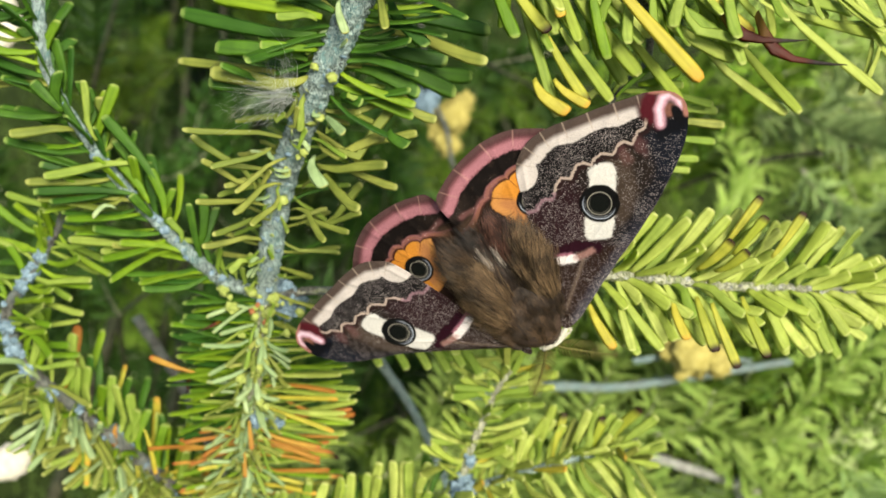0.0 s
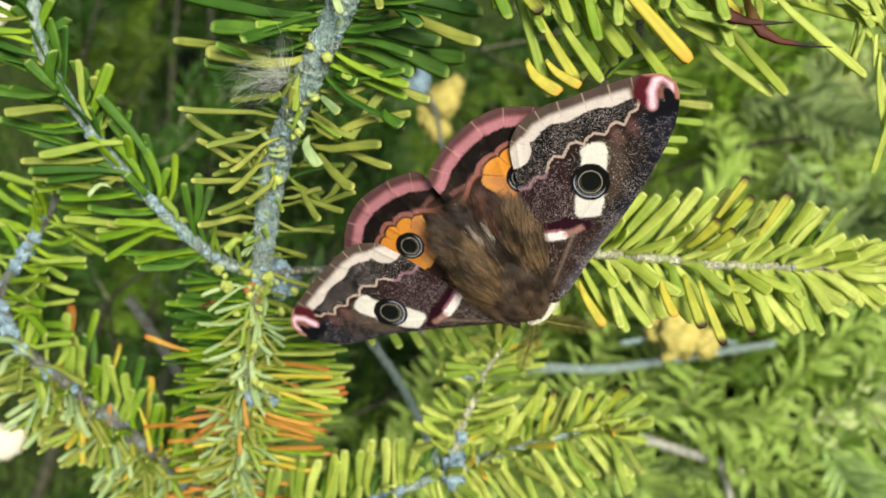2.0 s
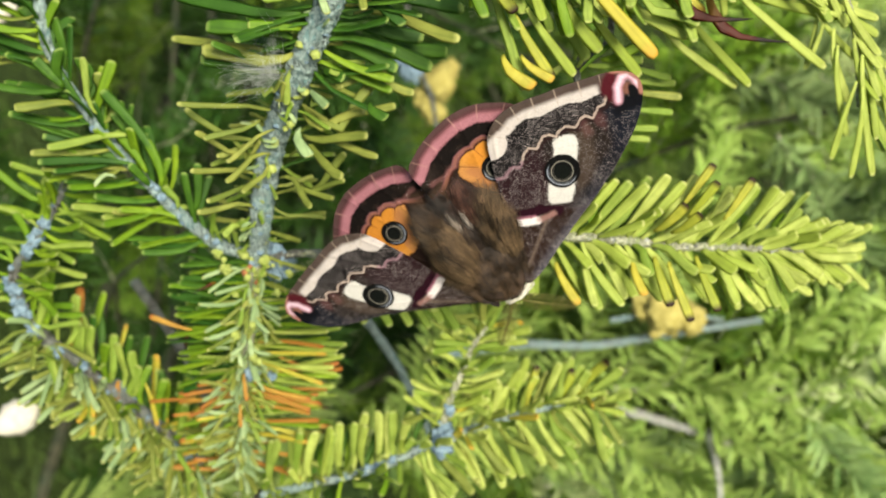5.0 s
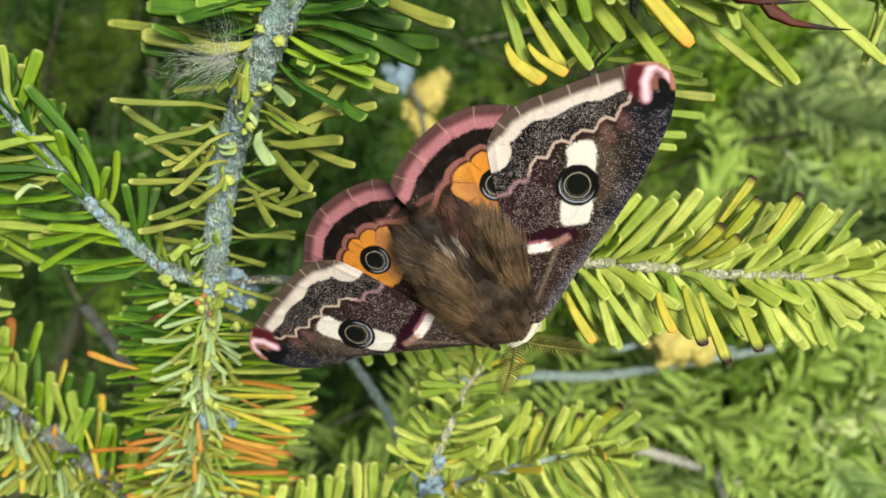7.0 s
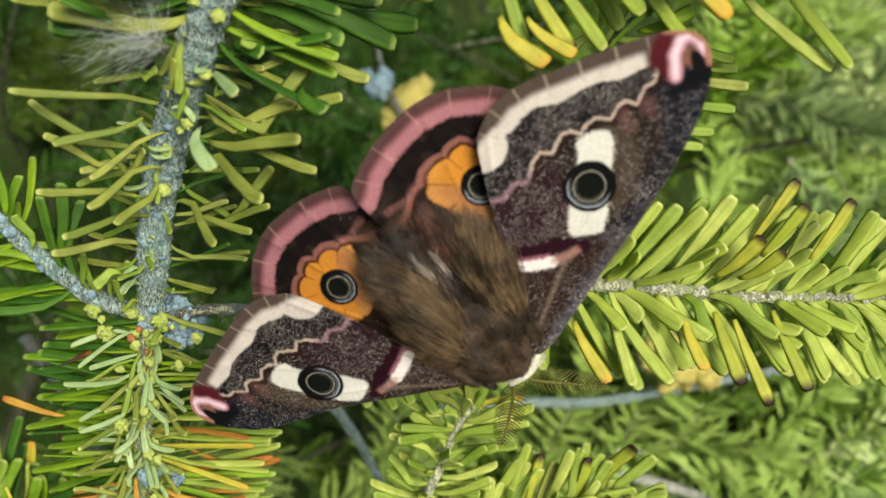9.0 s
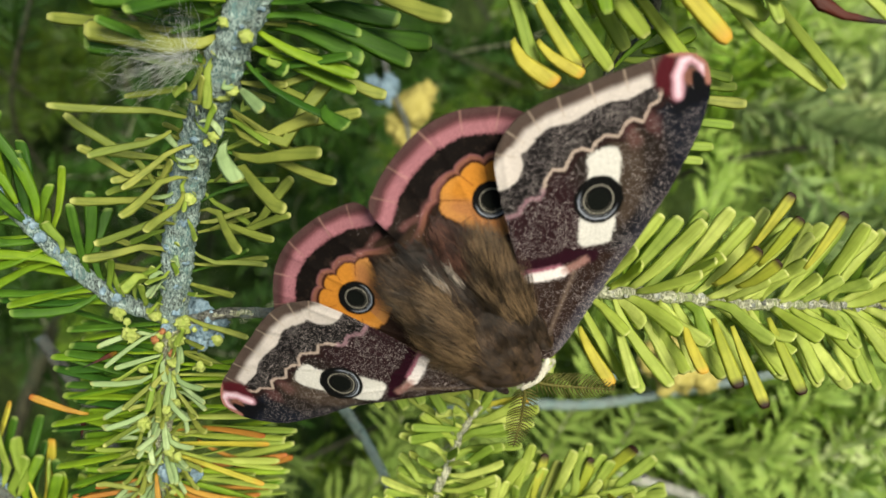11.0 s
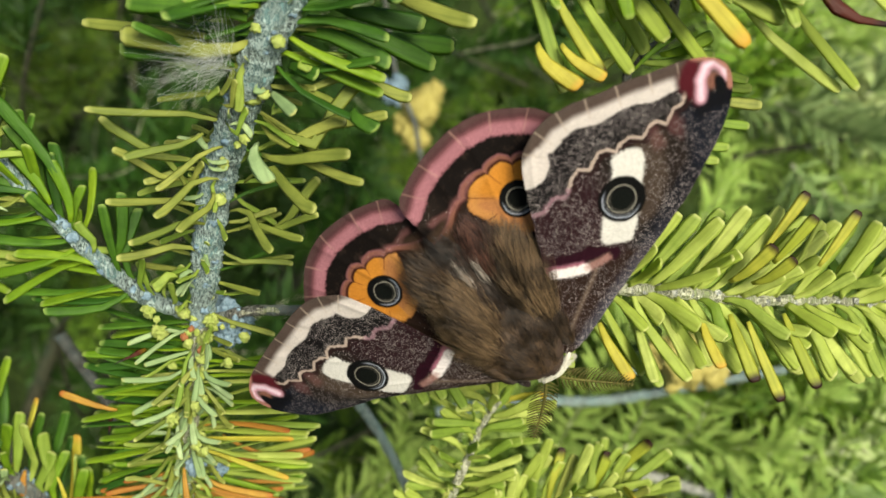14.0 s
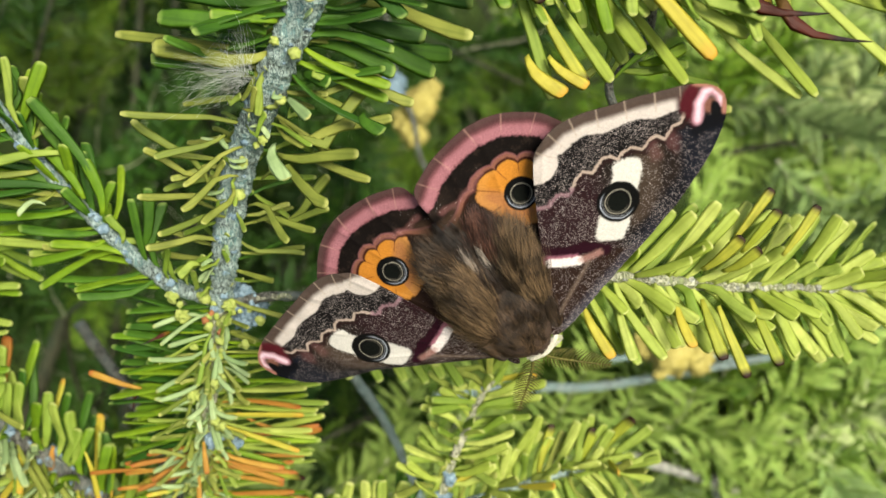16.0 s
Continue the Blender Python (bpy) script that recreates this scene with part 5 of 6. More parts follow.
    p.over(step(0.22 + 0.15 * fine - streak, 0, 0.7) * 0.5, (0.26, 0.19, 0.145), 0.6)
    for place, size in (((22.1, -15.5), 0.95), ((24.5, -15.7), 0.9)):
        d = xy - np.array(place)
        p.over(step(size - np.hypot(d[:, 0] * 1.3, d[:, 1] * 0.7) + 0.45 * wave, 0, 1.2) * 0.4, (0.17, 0.070, 0.068), 0.5)
    # the margin and the cream band within it
    scallop = 0.20 * np.sin(along * 26) + 0.15 * wave + 0.12 * fine
    rim = 1.55 - 1.3 * step(along, 0.93, 0.16)
    band = step(edge - rim + 0.2, 0, 0.9) * step(2.72 + scallop - edge, 0, 0.25) * step(26.0 - xy[:, 0], 0, 1.2)
    p.over(step(rim + 0.25 - edge, 0, 0.4), (0.080, 0.055, 0.046), 0.10)
    p.over(step(0.55 - edge, 0, 0.5) * 0.5, (0.085, 0.062, 0.05), 0.10)
    p.over(band, (0.62, 0.55, 0.51))
    ticks = abs((along * 8.0) % 1.0 - 0.5)
    p.over(step(0.030 - ticks, 0, 0.03) * step(2.2 - edge, 0, 0.5) * 0.5, (0.48, 0.38, 0.30))
    p.over(step(1.2 - cost + 0.3 * wave, 0, 0.8) * step(xy[:, 1], -6.0, 5) * 0.6, (0.035, 0.035, 0.05), 1.2)
    p.over(step(0.60 + 0.3 * fine - cost, 0, 0.5) * step(xy[:, 1], -2.5, 2.5) * 0.85, (0.045, 0.045, 0.058), 1.5)
    # the red and pink apex
    p.over(field_of(xy + np.stack([0.2 * wave, 0.2 * wave], 1), [(28.4, -21.9), (28.7, -20.6), (27.8, -18.6), (27.2, -16.8), (26.6, -17.8), (25.9, -19.4), (26.6, -20.7)], 0.9), (0.075, 0.010, 0.015), 0.15)
    p.over(step(0.8 - np.hypot(xy[:, 0] - 29.4, xy[:, 1] + 18.3), 0, 0.6), (0.20, 0.085, 0.06), 0.2)
    pink, _, _ = near_line(xy, [(27.7, -17.2), (28.3, -19.0), (29.2, -20.0), (30.2, -20.1), (30.8, -19.2), (30.9, -18.2)])
    p.over(step(0.58 - pink + 0.15 * wave, 0, 0.6), (0.62, 0.33, 0.40))
    p.over(step(0.26 - pink, 0, 0.35), (0.76, 0.58, 0.67))
    p.over(step(0.85 - np.hypot((xy[:, 0] - 29.9) * 1.4, (xy[:, 1] + 17.6) * 0.75) + 0.2 * wave, 0, 0.3), (0.005, 0.005, 0.006))
    p.over(step(0.40 - near_line(xy, [(31.0, -17.0), (31.4, -18.8), (30.4, -20.4), (28.4, -21.5)])[0], 0, 0.4), (0.36, 0.16, 0.12))
    return p.c


def hind_paint(xy, centre=(9.2, -15.4)):
    wave = ripple(xy, 0.9, 2.0)
    fine = ripple(xy, 3.2, 6.0)
    edge, _, along = near_line(xy, HIND_EDGE)
    p = Paint(len(xy), (0.020, 0.011, 0.008), 0.2)
    # orange petals that fan out from the eye, tan towards the body
    d = xy - np.array(centre)
    turn, away = np.arctan2(d[:, 0], -d[:, 1]), np.hypot(d[:, 0], d[:, 1])
    arch = np.sqrt(abs(np.sin(turn * 4.7 + 0.5)))
    rim = 6.05 + 1.4 * np.clip(along - 0.4, 0, 0.8) - 0.75 * arch
    inner = step(-turn, 1.15, 0.5) + step(turn, 2.3, 0.3)
    reach = 5.2 - 1.3 * inner + 0.35 * arch + 0.2 * fine
    field = step(edge, rim, 0.3) * step(reach - away, 0, 0.5)
    p.over(field, (0.52, 0.205, 0.030), 0.0)
    p.over(field * step(-turn, 0.75, 0.4) * 0.8, (0.36, 0.155, 0.066), 0.15)
    p.over(field * step(away, reach - 1.1, 0.9) * 0.35, (0.62, 0.30, 0.075), 0.0)
    p.over(step(0.26 + 0.06 * fine - arch, 0, 0.22) * field * step(away, 2.6, 0.6) * 0.8, (0.11, 0.030, 0.012))
    # black band, tan scallops with a dark seam, rosy line
    p.over(step(rim - 0.60 + 0.15 * wave - edge, 0, 0.3), (0.007, 0.005, 0.0045), 0.10)
    p.over(step(0.30 - abs(edge - rim + 0.42), 0, 0.3) * step(xy[:, 0], 2.0, 2.0) * 0.9, (0.24, 0.098, 0.066), 0.15)
    p.over(step(0.12 - abs(edge - rim + 0.72), 0, 0.25) * 0.7, (0.25, 0.10, 0.105), 0.2)
    p.over(step(0.17 - abs(edge - rim + 0.02), 0, 0.2) * step(xy[:, 0], 4.0, 2.0), (0.045, 0.013, 0.008))
    p.over(step(wave + 0.6 * fine, 0.30, 0.5) * step(rim - 1.1 - edge, 0, 0.4) * 0.5, (0.030, 0.020, 0.016), 0.3)
    # the rosy margin
    p.over(step(2.60 + 0.22 * wave + 0.18 * fine - edge, 0, 0.3), (0.20, 0.068, 0.080), 0.15)
    p.over(step(2.55 + 0.22 * fine - edge, 0, 0.45) * step(edge, 1.2, 1.1), (0.36, 0.150, 0.175), 0.1)
    p.over(step(1.05 - edge, 0, 0.9), (0.078, 0.034, 0.036), 0.1)
    p.over(step(0.45 - edge, 0, 0.5) * 0.6, (0.085, 0.05, 0.045), 0.1)
    fold = abs((along * 6.0) % 1.0 - 0.5)
    p.over(step(0.022 - fold, 0, 0.025) * step(2.5 - edge, 0, 0.5) * 0.35, (0.50, 0.30, 0.24))
    streak, _, _ = near_line(xy, [(8.0, -19.7), (6.2, -19.2), (4.2, -18.9), (1.6, -19.3)])
    p.over(step(0.40 - streak + 0.35 * wave, 0, 0.6) * 0.5 * (1 - field), (0.24, 0.10, 0.095), 0.4)
    p.over(step(3.4 - xy[:, 0] + 0.8 * wave, 0, 3.0) * step(-xy[:, 1], 19.5, 1.2) * step(edge, 2.8, 0.8) * 0.6, (0.030, 0.020, 0.016), 0.4)
    eyespot(p, xy, centre, 2.15, (-0.45, 0.89))
    p.over(step(3.2 - xy[:, 0], 0, 2.5) * step(edge, 4.6, 1.0) * 0.7, (0.055, 0.032, 0.02), 0.25)
    return p.c


def wing_material():
    n = Nodes("wing_scales")
    where = n.coords()
    paint = n.tree.nodes.new("ShaderNodeAttribute")
    paint.attribute_name = "scales"
    fine = n.noise(where, 6800.0, 2.0, 0.7)
    cell = n.node("TexVoronoi", Scale=12500.0)
    n.link(where, cell.inputs["Vector"])
    # single pale scales among the dark ones
    pick = n.node("SeparateColor")
    n.link(cell.outputs["Color"], pick.inputs["Color"])
    cloud = n.ramp(n.noise(where, 320.0, 2.0), (0.35, (0.30, 0.30, 0.30)), (0.65, (1, 1, 1)))
    share = n.math("MULTIPLY", n.math("MULTIPLY", n.math("SUBTRACT", paint.outputs["Alpha"], 0.18), cloud), 0.46)
    chosen = n.math("LESS_THAN", pick.outputs[0], share)
    pale = n.math("MULTIPLY", chosen, n.ramp(cell.outputs["Distance"], (0.30, (1, 1, 1)), (0.62, (0, 0, 0))))
    hue = n.mix(n.ramp(fine, (0.3, (0.62, 0.62, 0.62)), (0.7, (1, 1, 1))), (0, 0, 0), paint.outputs["Color"])
    tone = n.mix(pick.outputs[1], (0.16, 0.13, 0.125), (0.66, 0.58, 0.56))
    hue = n.mix(pale, hue, tone)
    n.bump(n.math("ADD", fine, cell.outputs["Distance"]), 0.35, 0.00012)
    return n.finish(hue, 0.75, 0.05)


WING = wing_material()


def fur_material(name, low, high):
    n = Nodes(name)
    chance = n.node("NewGeometry").outputs["Random Per Island"]
    patch = n.noise(n.coords(), 330.0, 2.0)
    chance = n.math("MULTIPLY", chance, n.math("MULTIPLY", n.math("MULTIPLY", patch, patch), 4.2))
    return n.finish(n.ramp(chance, (0.0, low), (0.7, high), (1.0, tuple(min(1, 1.8 * c) for c in high))), 0.55, 0.35)


FUR_BROWN = fur_material("brown_fur", (0.004, 0.0025, 0.0015), (0.046, 0.027, 0.014))
FUR_DARK = fur_material("blackish_fur", (0.003, 0.002, 0.0015), (0.026, 0.017, 0.012))
FUR_TAWNY = fur_material("tawny_fur", (0.004, 0.002, 0.001), (0.118, 0.076, 0.040))
FUR_ROSY = fur_material("rosy_fur", (0.010, 0.005, 0.004), (0.085, 0.038, 0.027))
FUR_GREY = fur_material("grey_fur", (0.03, 0.025, 0.022), (0.19, 0.16, 0.135))
SKIN = plain_material("dark_body", (0.020, 0.012, 0.008), (0.055, 0.032, 0.02), 900.0)
COLLAR = plain_material("cream_collar", (0.55, 0.52, 0.42), (0.75, 0.72, 0.60), 2500.0)
ANTENNA = plain_material("olive_antenna", (0.09, 0.085, 0.018), (0.20, 0.185, 0.045), 2000.0, 0.6, 0.3, 0.3)


def wing(name, parent, outline, colours, side, shift, hinge, height, cell, label, roll=0.0):
    """A wing in the moth's space (mm): a fine sheet cut to its outline, cambered and veined. side: -1 or 1, the sign of x. roll: how far the front edge is rolled under."""
    edge = span(outline)
    low, high = edge.min(0) - cell, edge.max(0) + cell
    nx, ny = ((high - low) / cell).astype(int) + 2
    gx, gy = np.meshgrid(low[0] + cell * np.arange(nx), low[1] + cell * np.arange(ny))
    xy = np.stack([gx.ravel(), gy.ravel()], 1)
    keep = inside(xy, edge).reshape(ny, nx)
    cells = keep[:-1, :-1] | keep[1:, :-1] | keep[:-1, 1:] | keep[1:, 1:]
    jj, ii = np.nonzero(cells)
    quads = np.stack([jj * nx + ii, jj * nx + ii + 1, (jj + 1) * nx + ii + 1, (jj + 1) * nx + ii], 1)
    ids, back = np.unique(quads, return_inverse=True)
    quads, xy, held = back.reshape(quads.shape), xy[ids], keep.ravel()[ids]
    _, foot, _ = near_line(xy[~held], edge, True)
    xy[~held] = foot
    paint = colours(xy)
    root = np.array([3.0, 1.0])
    d = xy - root
    angle, reach = np.arctan2(d[:, 1], d[:, 0]), np.hypot(*d.T)
    veins = np.maximum(0, np.cos(angle * 30)) ** 8 * step(reach, 8, 6)
    lift = 0.10 * veins - 0.0022 * reach ** 2 * 0.5 + 0.12 * ripple(xy, 0.35, 4.0)
    under = roll * np.clip(1 - near_line(xy, [(6.2, 3.6), (15.4, -2.7), (22.6, -7.6), (26.2, -10.6), (29.2, -13.6)])[0] / 4, 0, 1) ** 2 * (1 - step(xy[:, 0], 24.0, 10.0))
    lift, xy = lift - 0.8 * under, xy - under[:, None] * np.array([0.65, 0.76])
    xyz = np.stack([side * (xy[:, 0] + shift[0]), xy[:, 1] + shift[1], lift + height], 1) - np.array(hinge)
    if side < 0:
        quads = quads[:, ::-1]
    data = bpy.data.meshes.new(name)
    data.from_pydata((xyz / 1000).tolist(), [], quads.tolist())
    data.materials.append(WING)
    data.polygons.foreach_set("use_smooth", [True] * len(data.polygons))
    tint = data.attributes.new("scales", "FLOAT_COLOR", "POINT")
    tint.data.foreach_set("color", paint.astype(np.float32).ravel())
    data.update()
    ob = new(name, data)
    ob.parent = parent
    ob.modifiers.new("thick", "SOLIDIFY").thickness = 0.00015
    return tagged(ob, label)


def lump(name, parent, centre, radii, material, rough=0.08, label=""):
    bm = bmesh.new()
    bmesh.ops.create_icosphere(bm, subdivisions=4, radius=1)
    for v in bm.verts:
        grow = 1 + rough * noise.noise(v.co * 3 + Vector(centre))
        v.co = Vector([(c + r * q * grow) / 1000 for c, r, q in zip(centre, radii, v.co)])
    data = bpy.data.meshes.new(name)
    bm.to_mesh(data)
    bm.free()
    data.materials.append(material)
    data.polygons.foreach_set("use_smooth", [True] * len(data.polygons))
    ob = new(name, data)
    ob.parent = parent
    return tagged(ob, label)


def fur(name, parent, count, seed, root, comb, length, width, material, label=""):
    """Hairs joined into one pelt: root(rng) gives a foot and the skin's normal, comb(foot) the way they lie."""
    rng = random.Random(seed)
    verts, faces = [], []
    for _ in range(count):
        foot, up = root(rng)
        tuft = Vector([noise.noise(foot * 0.65 + Vector((17 * k, 5, 3))) for k in range(3)])
        way = (comb(foot) + 0.65 * tuft + 0.28 * up + Vector([rng.gauss(0, 0.12) for _ in range(3)])).normalized()
        size = rng.uniform(*length)
        across = way.cross(up + Vector([rng.gauss(0, 0.3) for _ in range(3)])).normalized() * width * rng.uniform(0.7, 1.3)
        start = len(verts)
        sag = up * -0.35 * size
        for t, w in ((0.0, 1.0), (0.35, 0.95), (0.7, 0.65)):
            p = foot + way * size * t + sag * t * t
            verts += [(p - across * w) / 1000, (p + up * width * w) / 1000, (p + across * w) / 1000]
        verts.append((foot + way * size + sag) / 1000)
        for k in (0, 3):
            a = start + k
            faces += [(a, a + 1, a + 4, a + 3), (a + 1, a + 2, a + 5, a + 4)]
        a = start + 6
        faces += [(a, a + 1, a + 3), (a + 1, a + 2, a + 3)]
    return mesh_object(name, verts, faces, material, parent, label)


def on_ellipsoid(centre, radii, lowest=0.0):
    def root(rng):
        while True:
            v = Vector([rng.gauss(0, 1) for _ in range(3)]).normalized()
            if v.z > lowest:
                foot = Vector([c + r * q for c, r, q in zip(centre, radii, v)])
                return foot, Vector([q / r for q, r in zip(v, radii)]).normalized()
    return root


def antenna(parent, points, barb):
    """A comb-like feather: a quill with two rows of barbs."""
    line = curve_points(points, 0.42)
    verts, faces = tube(line, (0.22, 0.17, 0.08), 6)
    quill = mesh_object("antenna", [v / 1000 for v in verts], faces, ANTENNA, parent, "olive feathered antenna")
    verts, faces = [], []
    count = len(line)
    for i in range(2, count - 1):
        along = (line[min(i + 1, count - 1)] - line[i - 1]).normalized()
        for s in (-1, 1):
            out = (along.cross(Vector((0, 0, 1))).normalized() * s + along * 0.55 + Vector((0, 0, -0.2))).normalized()
            size = barb * math.sin(math.pi * (0.24 + 0.74 * i / count)) ** 0.8
            v, f = tube([line[i], line[i] + out * size * 0.5, line[i] + out * size + along * size * 0.15], (0.12, 0.10, 0.05), 4)
            start = len(verts)
            verts += [p / 1000 for p in v]
            faces += [tuple(k + start for k in face) for face in f]
    tagged(mesh_object("comb", verts, faces, ANTENNA, quill), kind="stuff")


moth = thing("moth", (0, 0, 0), "brown emperor moth with eyespots and pink edges resting on fir twigs", "moth")
HINGE_A, HINGE_B = (-3.5, 0.5, 0.0), (3.5, 0.5, 0.0)
FORE_LABEL, HIND_LABEL = "brown forewing with a black eyespot and cream band", "orange hindwing with a black eyespot and pink edge"
fore_a = wing("forewing", moth, FORE_OUTLINE, fore_paint, -1, (-0.6, -0.4), HINGE_A, 0.9, 0.10, FORE_LABEL)
fore_b = wing("forewing", moth, FORE_OUTLINE, fore_paint, 1, (0.6, 0.4), HINGE_B, 0.9, 0.10, FORE_LABEL, 1.6)
hind_a = wing("hindwing", moth, HIND_OUTLINE, lambda xy: hind_paint(xy, (10.3, -14.6)), -1, (0.5, 0.3), HINGE_A, 0.1, 0.10, HIND_LABEL)
hind_b = wing("hindwing", moth, HIND_OUTLINE, hind_paint, 1, (-0.5, -0.2), HINGE_B, 0.1, 0.10, HIND_LABEL)
fore_a.matrix_basis = fore_b.matrix_basis = Matrix.Identity(4)
hind_a.matrix_basis = Matrix.Translation(mm(HINGE_A)) @ pose(0, 0, 0, -1.8, -4.9, 3.7)
hind_b.matrix_basis = Matrix.Translation(mm(HINGE_B)) @ pose(0, 0, 0, 4.3, 8.0, 3.6)

THORAX = ((0.8, -0.3, 0.3), (4.3, 5.0, 2.1))
ABDOMEN = ((0.0, -9.6, -0.2), (2.3, 7.4, 1.3))
lump("thorax", moth, *THORAX, SKIN)
lump("abdomen", moth, *ABDOMEN, SKIN)
lump("head", moth, (0.2, 4.1, 0.0), (2.0, 1.3, 1.3), SKIN)
v, f = tube(curve_points([(-3.3, 3.3, 0.2), (-1.8, 4.5, 0.5), (-0.2, 5.2, 0.6), (2.3, 5.3, 0.3)], 0.3), (0.2, 0.42, 0.45, 0.2), 8, 0.25)
collar = mesh_object("collar", [p / 1000 for p in v], f, COLLAR, moth, "cream collar of hair")
fur("collar_fur", collar, 700, 40, on_ellipsoid((-0.3, 4.6, 0.35), (2.6, 0.6, 0.7), -0.3), lambda p: Vector((0.1 * p.x, 0.3, 0.2)), (0.3, 0.6), 0.03, COLLAR)
fur("thorax_fur", moth, 11000, 41, on_ellipsoid(*THORAX, -0.1), lambda p: Vector((0.22 * (p.x - 0.9) / 4, -1.0, 0)), (0.9, 2.0), 0.030, FUR_BROWN, "dense short brown fur")
fur("abdomen_fur", moth, 6500, 43, on_ellipsoid(*ABDOMEN, -0.1), lambda p: Vector((0.45 * p.x / 3, -1.0, -0.05)), (1.2, 2.4), 0.03, FUR_DARK, "blackish brown fur")
for x, y, lean in ((0.3, -11.0, 0.05), (-1.4, -10.6, -0.25)):
    fur("crest_fur", moth, 45, 44, on_ellipsoid((x, y, 1.0), (0.45, 1.4, 0.4), 0.2), lambda p: Vector((lean, -1.0, 0.08)), (2.0, 3.6), 0.028, FUR_GREY, "tuft of pale grey hairs")
for s, seed in ((-1, 46), (1, 56)):
    fur("side_tuft", moth, 9000, seed, on_ellipsoid((0.2 + s * (3.5 - 0.5 * s), -4.8, 0.4), (1.9 - 0.2 * s, 4.8, 1.15), 0.0), lambda p: Vector(((0.23 - 0.07 * s) * s + 0.10 * (p.x - 0.2 - s * 3.5), -1.0, -0.06)), (2.6, 9.0), 0.028, FUR_TAWNY, "long tawny hairs")
    fur("side_tuft", moth, 1500, seed + 1, on_ellipsoid((0.2 + s * 3.0, -11.4, 0.2), (2.0, 3.2, 0.8), 0.1), lambda p: Vector((0.30 * s, -1.0, -0.03)), (2.4, 5.4), 0.030, FUR_ROSY if s < 0 else FUR_BROWN, "rosy brown hairs" if s < 0 else "brown hairs")
    fur("wing_base_fur", moth, 2200, seed + 2, on_ellipsoid((0.6 + s * 4.2, -0.2, 0.4), (1.4, 3.4, 0.9), 0.1), lambda p: Vector((0.20 * s, -1.0, -0.05)), (1.6, 3.4), 0.026, FUR_BROWN, "brown hairs over the wing base")
antenna(moth, [(0.8, 4.8, 0.0), (0.2, 6.3, 0.0), (-0.9, 7.8, -0.1), (-2.8, 10.0, -0.3), (-5.7, 13.1, -0.4)], 2.0)
antenna(moth, [(1.6, 4.8, 0.0), (2.6, 6.3, 0.0), (3.7, 7.5, -0.1), (5.6, 9.3, -0.4), (8.6, 11.8, -0.8)], 2.0)
for x, y, reach in ((-2.0, 4.0, -2.2), (2.6, 4.0, -2.4), (-2.0, 0.5, -2.0), (2.4, 0.0, -2.0)):
    v, f = tube(curve_points([(x, y, -1.0), (x * 1.5, y + 1.0, -4.0), (x * 0.8, y + reach, -9.0)], 0.6), (0.5, 0.4, 0.3), 8, 0.2)
    mesh_object("leg", [p / 1000 for p in v], f, SKIN, moth)

# ---- the ways of the moth and its forewings ----
MOTH_ROWS = [
    (0, 13.29, 110.55, -9.61, -120.70, 33.19, 160.37),
    (0.5, 13.26, 110.58, -9.55, -120.66, 33.47, 160.16),
    (1, 13.24, 110.88, -9.60, -120.24, 34.99, 161.59),
    (1.5, 12.81, 110.99, -9.46, -119.87, 35.01, 162.58),
    (2, 12.85, 111.10, -9.41, -119.76, 33.53, 162.15),
    (2.5, 12.92, 111.24, -9.51, -120.33, 33.57, 161.41),
    (3, 12.90, 111.02, -9.88, -121.14, 34.66, 162.02),
    (3.5, 12.78, 111.16, -9.44, -120.31, 33.01, 162.69),
    (4, 13.04, 110.97, -9.83, -121.09, 34.39, 162.21),
    (4.2, 12.97, 111.18, -9.75, -121.57, 35.18, 162.11),
    (6.3, 12.73, 111.93, -9.44, -120.08, 32.87, 161.19),
    (6.5, 12.41, 111.90, -9.74, -120.73, 33.09, 160.48),
    (7, 12.84, 112.45, -10.07, -120.90, 33.32, 159.41),
    (7.5, 12.83, 112.89, -9.81, -118.73, 33.23, 161.07),
    (8, 12.78, 113.24, -9.88, -116.99, 34.96, 162.48),
    (8.5, 12.90, 113.63, -9.82, -117.44, 34.45, 159.88),
    (8.7, 12.75, 113.51, -9.73, -118.76, 35.40, 160.20),
    (10.8, 12.67, 112.80, -9.55, -119.79, 37.23, 160.44),
    (11, 12.77, 112.58, -9.75, -120.19, 37.00, 159.08),
    (11.5, 12.69, 112.70, -9.76, -120.32, 36.49, 158.53),
    (12, 12.89, 112.52, -9.65, -120.11, 36.51, 159.46),
    (12.5, 12.74, 112.51, -9.69, -119.23, 37.35, 160.87),
    (13, 12.77, 112.59, -9.74, -119.57, 37.03, 160.03),
    (13.5, 12.70, 112.58, -9.80, -119.66, 37.01, 159.13),
    (14, 12.62, 112.69, -9.62, -119.79, 36.13, 158.70),
    (14.5, 12.64, 112.40, -9.70, -119.62, 36.16, 160.66),
    (15, 12.95, 112.59, -9.78, -118.48, 34.32, 162.64),
    (15.5, 12.85, 112.02, -9.67, -119.73, 33.64, 162.80),
    (16, 12.73, 112.10, -9.55, -119.48, 33.25, 161.99),
]
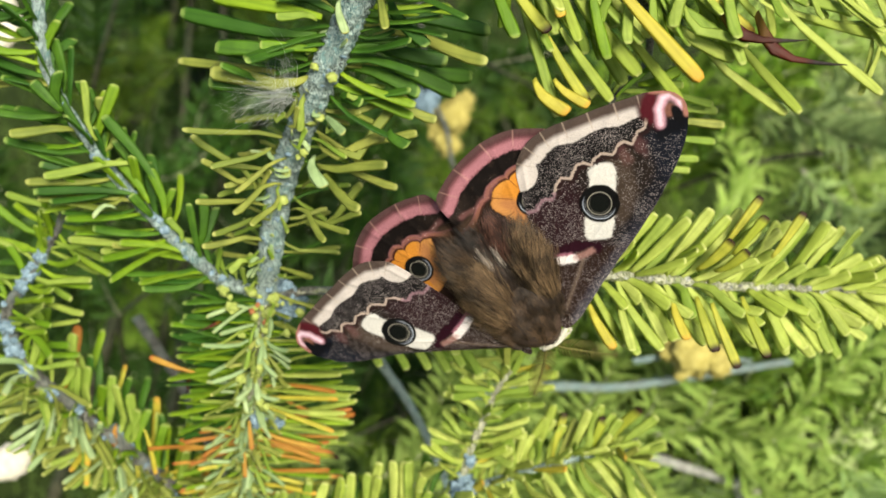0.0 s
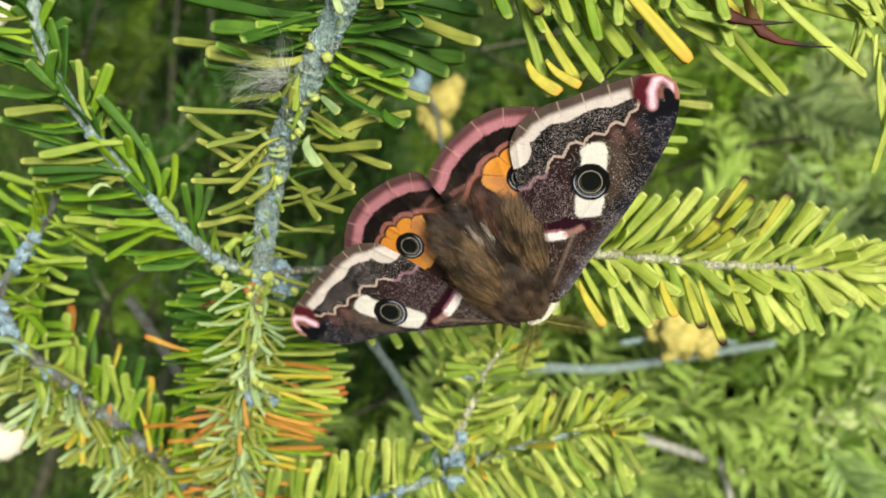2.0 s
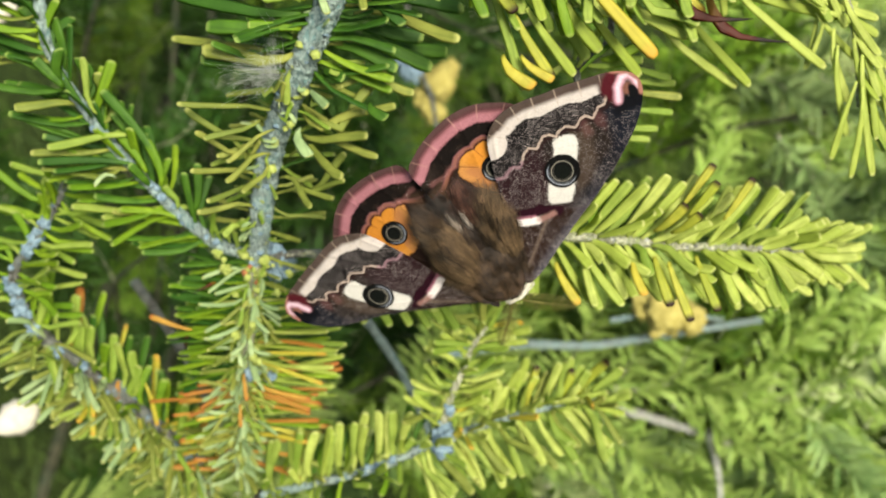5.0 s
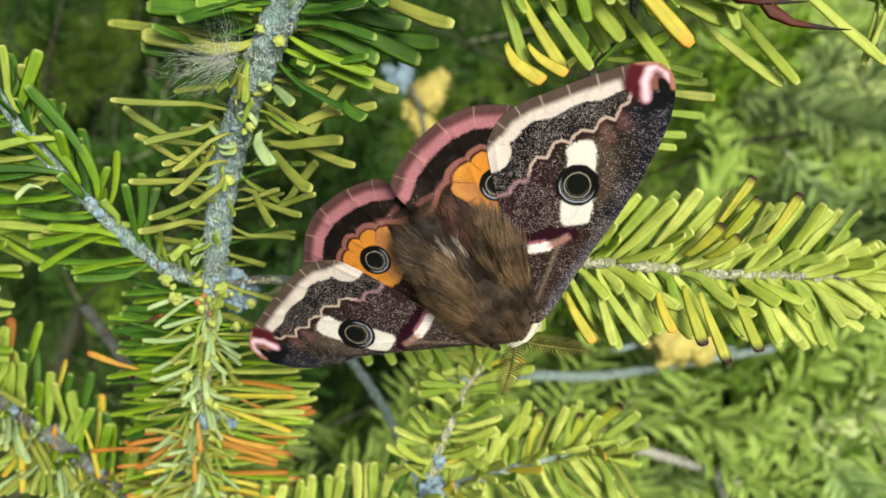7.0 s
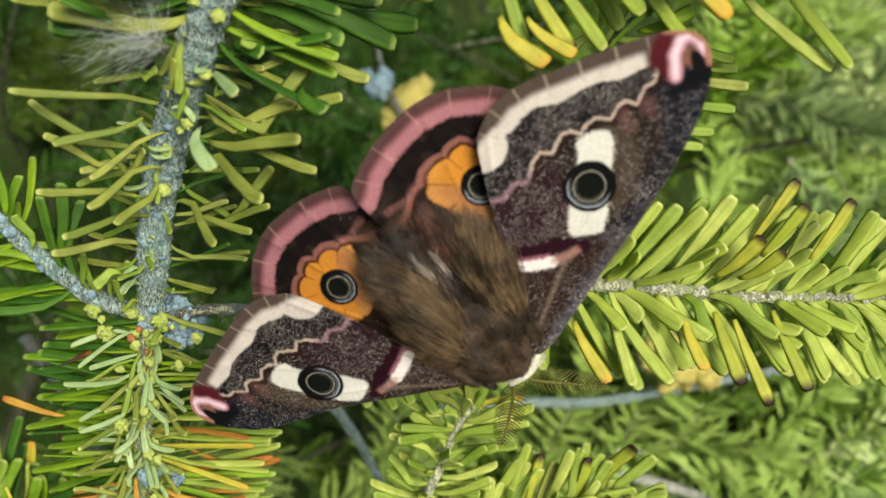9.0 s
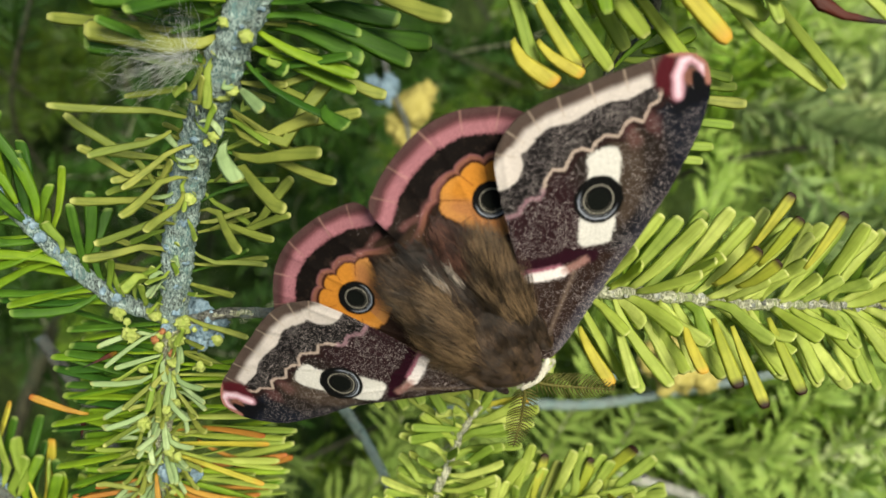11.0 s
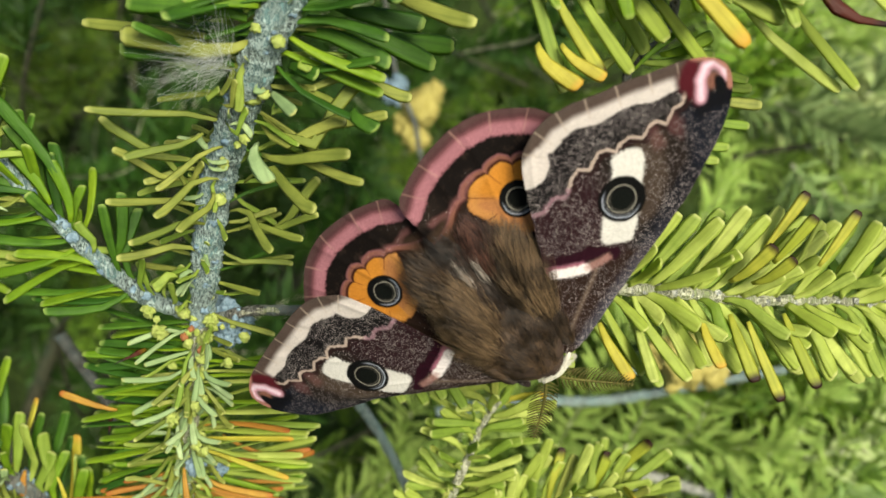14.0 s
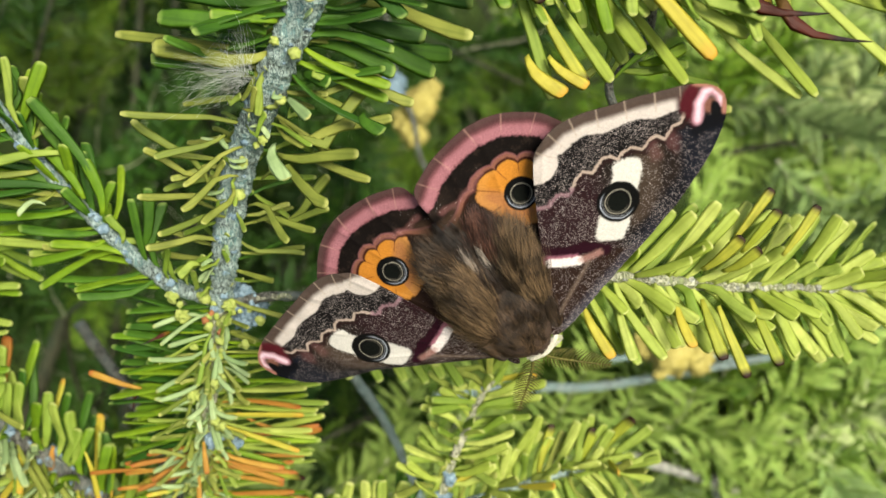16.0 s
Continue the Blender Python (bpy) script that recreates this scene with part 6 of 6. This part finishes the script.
FORE_A_ROWS = [
    (0, 5.03, 12.08, -6.40),
    (0.5, 4.59, 12.16, -6.45),
    (1, 4.37, 12.73, -7.68),
    (1.5, 4.24, 13.15, -8.15),
    (2, 3.67, 12.77, -7.95),
    (2.5, 3.38, 11.73, -7.98),
    (3, 3.32, 11.12, -8.65),
    (3.5, 2.97, 10.71, -8.23),
    (4, 2.51, 9.53, -8.94),
    (4.2, 1.76, 9.44, -9.67),
    (6.3, 2.73, 5.66, -9.68),
    (6.5, 3.35, 4.46, -10.24),
    (7, 3.51, 4.48, -9.85),
    (7.5, 3.35, 5.69, -9.72),
    (8, 2.76, 7.92, -10.44),
    (8.5, 2.28, 6.60, -10.63),
    (8.7, 0.99, 5.65, -11.36),
    (10.8, -5.00, -1.97, -14.20),
    (11, -4.85, -2.13, -13.61),
    (11.5, -5.04, -3.02, -13.69),
    (12, -5.35, -2.92, -13.65),
    (12.5, -5.38, -1.11, -13.65),
    (13, -5.51, -1.20, -13.33),
    (13.5, -5.03, -2.23, -13.70),
    (14, -5.10, -2.48, -13.52),
    (14.5, -5.08, -1.05, -13.76),
    (15, -5.64, 0.40, -13.92),
    (15.5, -4.47, 0.00, -14.87),
    (16, -4.38, -0.26, -15.55),
]
FORE_B_ROWS = [
    (0, 0.37, 8.30, 6.06),
    (0.5, 0.22, 8.43, 5.93),
    (1, 1.24, 11.70, 9.01),
    (1.5, 1.49, 11.65, 9.84),
    (2, 0.97, 9.45, 9.21),
    (2.5, 1.24, 9.80, 9.46),
    (3, 1.29, 12.16, 9.89),
    (3.5, 1.19, 10.94, 10.42),
    (4, 1.09, 11.84, 9.58),
    (4.2, 0.45, 10.82, 9.25),
    (6.3, -0.12, 8.43, 9.69),
    (6.5, 0.30, 9.33, 10.35),
    (7, 0.26, 9.02, 9.67),
    (7.5, -0.46, 8.78, 9.40),
    (8, -0.34, 12.36, 11.26),
    (8.5, -1.06, 8.98, 9.48),
    (8.7, -1.32, 8.22, 9.65),
    (10.8, -0.18, 11.25, 10.70),
    (11, -0.51, 11.91, 9.75),
    (11.5, 0.19, 11.91, 10.66),
    (12, -0.33, 11.61, 10.05),
    (12.5, 0.11, 12.83, 10.99),
    (13, -0.50, 12.66, 10.08),
    (13.5, -0.66, 12.74, 10.29),
    (14, -0.71, 11.18, 9.94),
    (14.5, -0.68, 11.92, 10.37),
    (15, 0.06, 12.25, 10.79),
    (15.5, 0.31, 12.47, 11.11),
    (16, -0.78, 11.35, 10.20),
]


def motions():
    walk(moth, [(t, BRANCH @ pose(x / 1000, y / 1000, z / 1000, a, b, c)) for t, x, y, z, a, b, c in MOTH_ROWS])
    walk(fore_a, [(t, Matrix.Translation(mm(HINGE_A)) @ pose(0, 0, 0, a, b, c)) for t, a, b, c in FORE_A_ROWS])
    walk(fore_b, [(t, Matrix.Translation(mm(HINGE_B)) @ pose(0, 0, 0, a, b, c)) for t, a, b, c in FORE_B_ROWS])


motions()
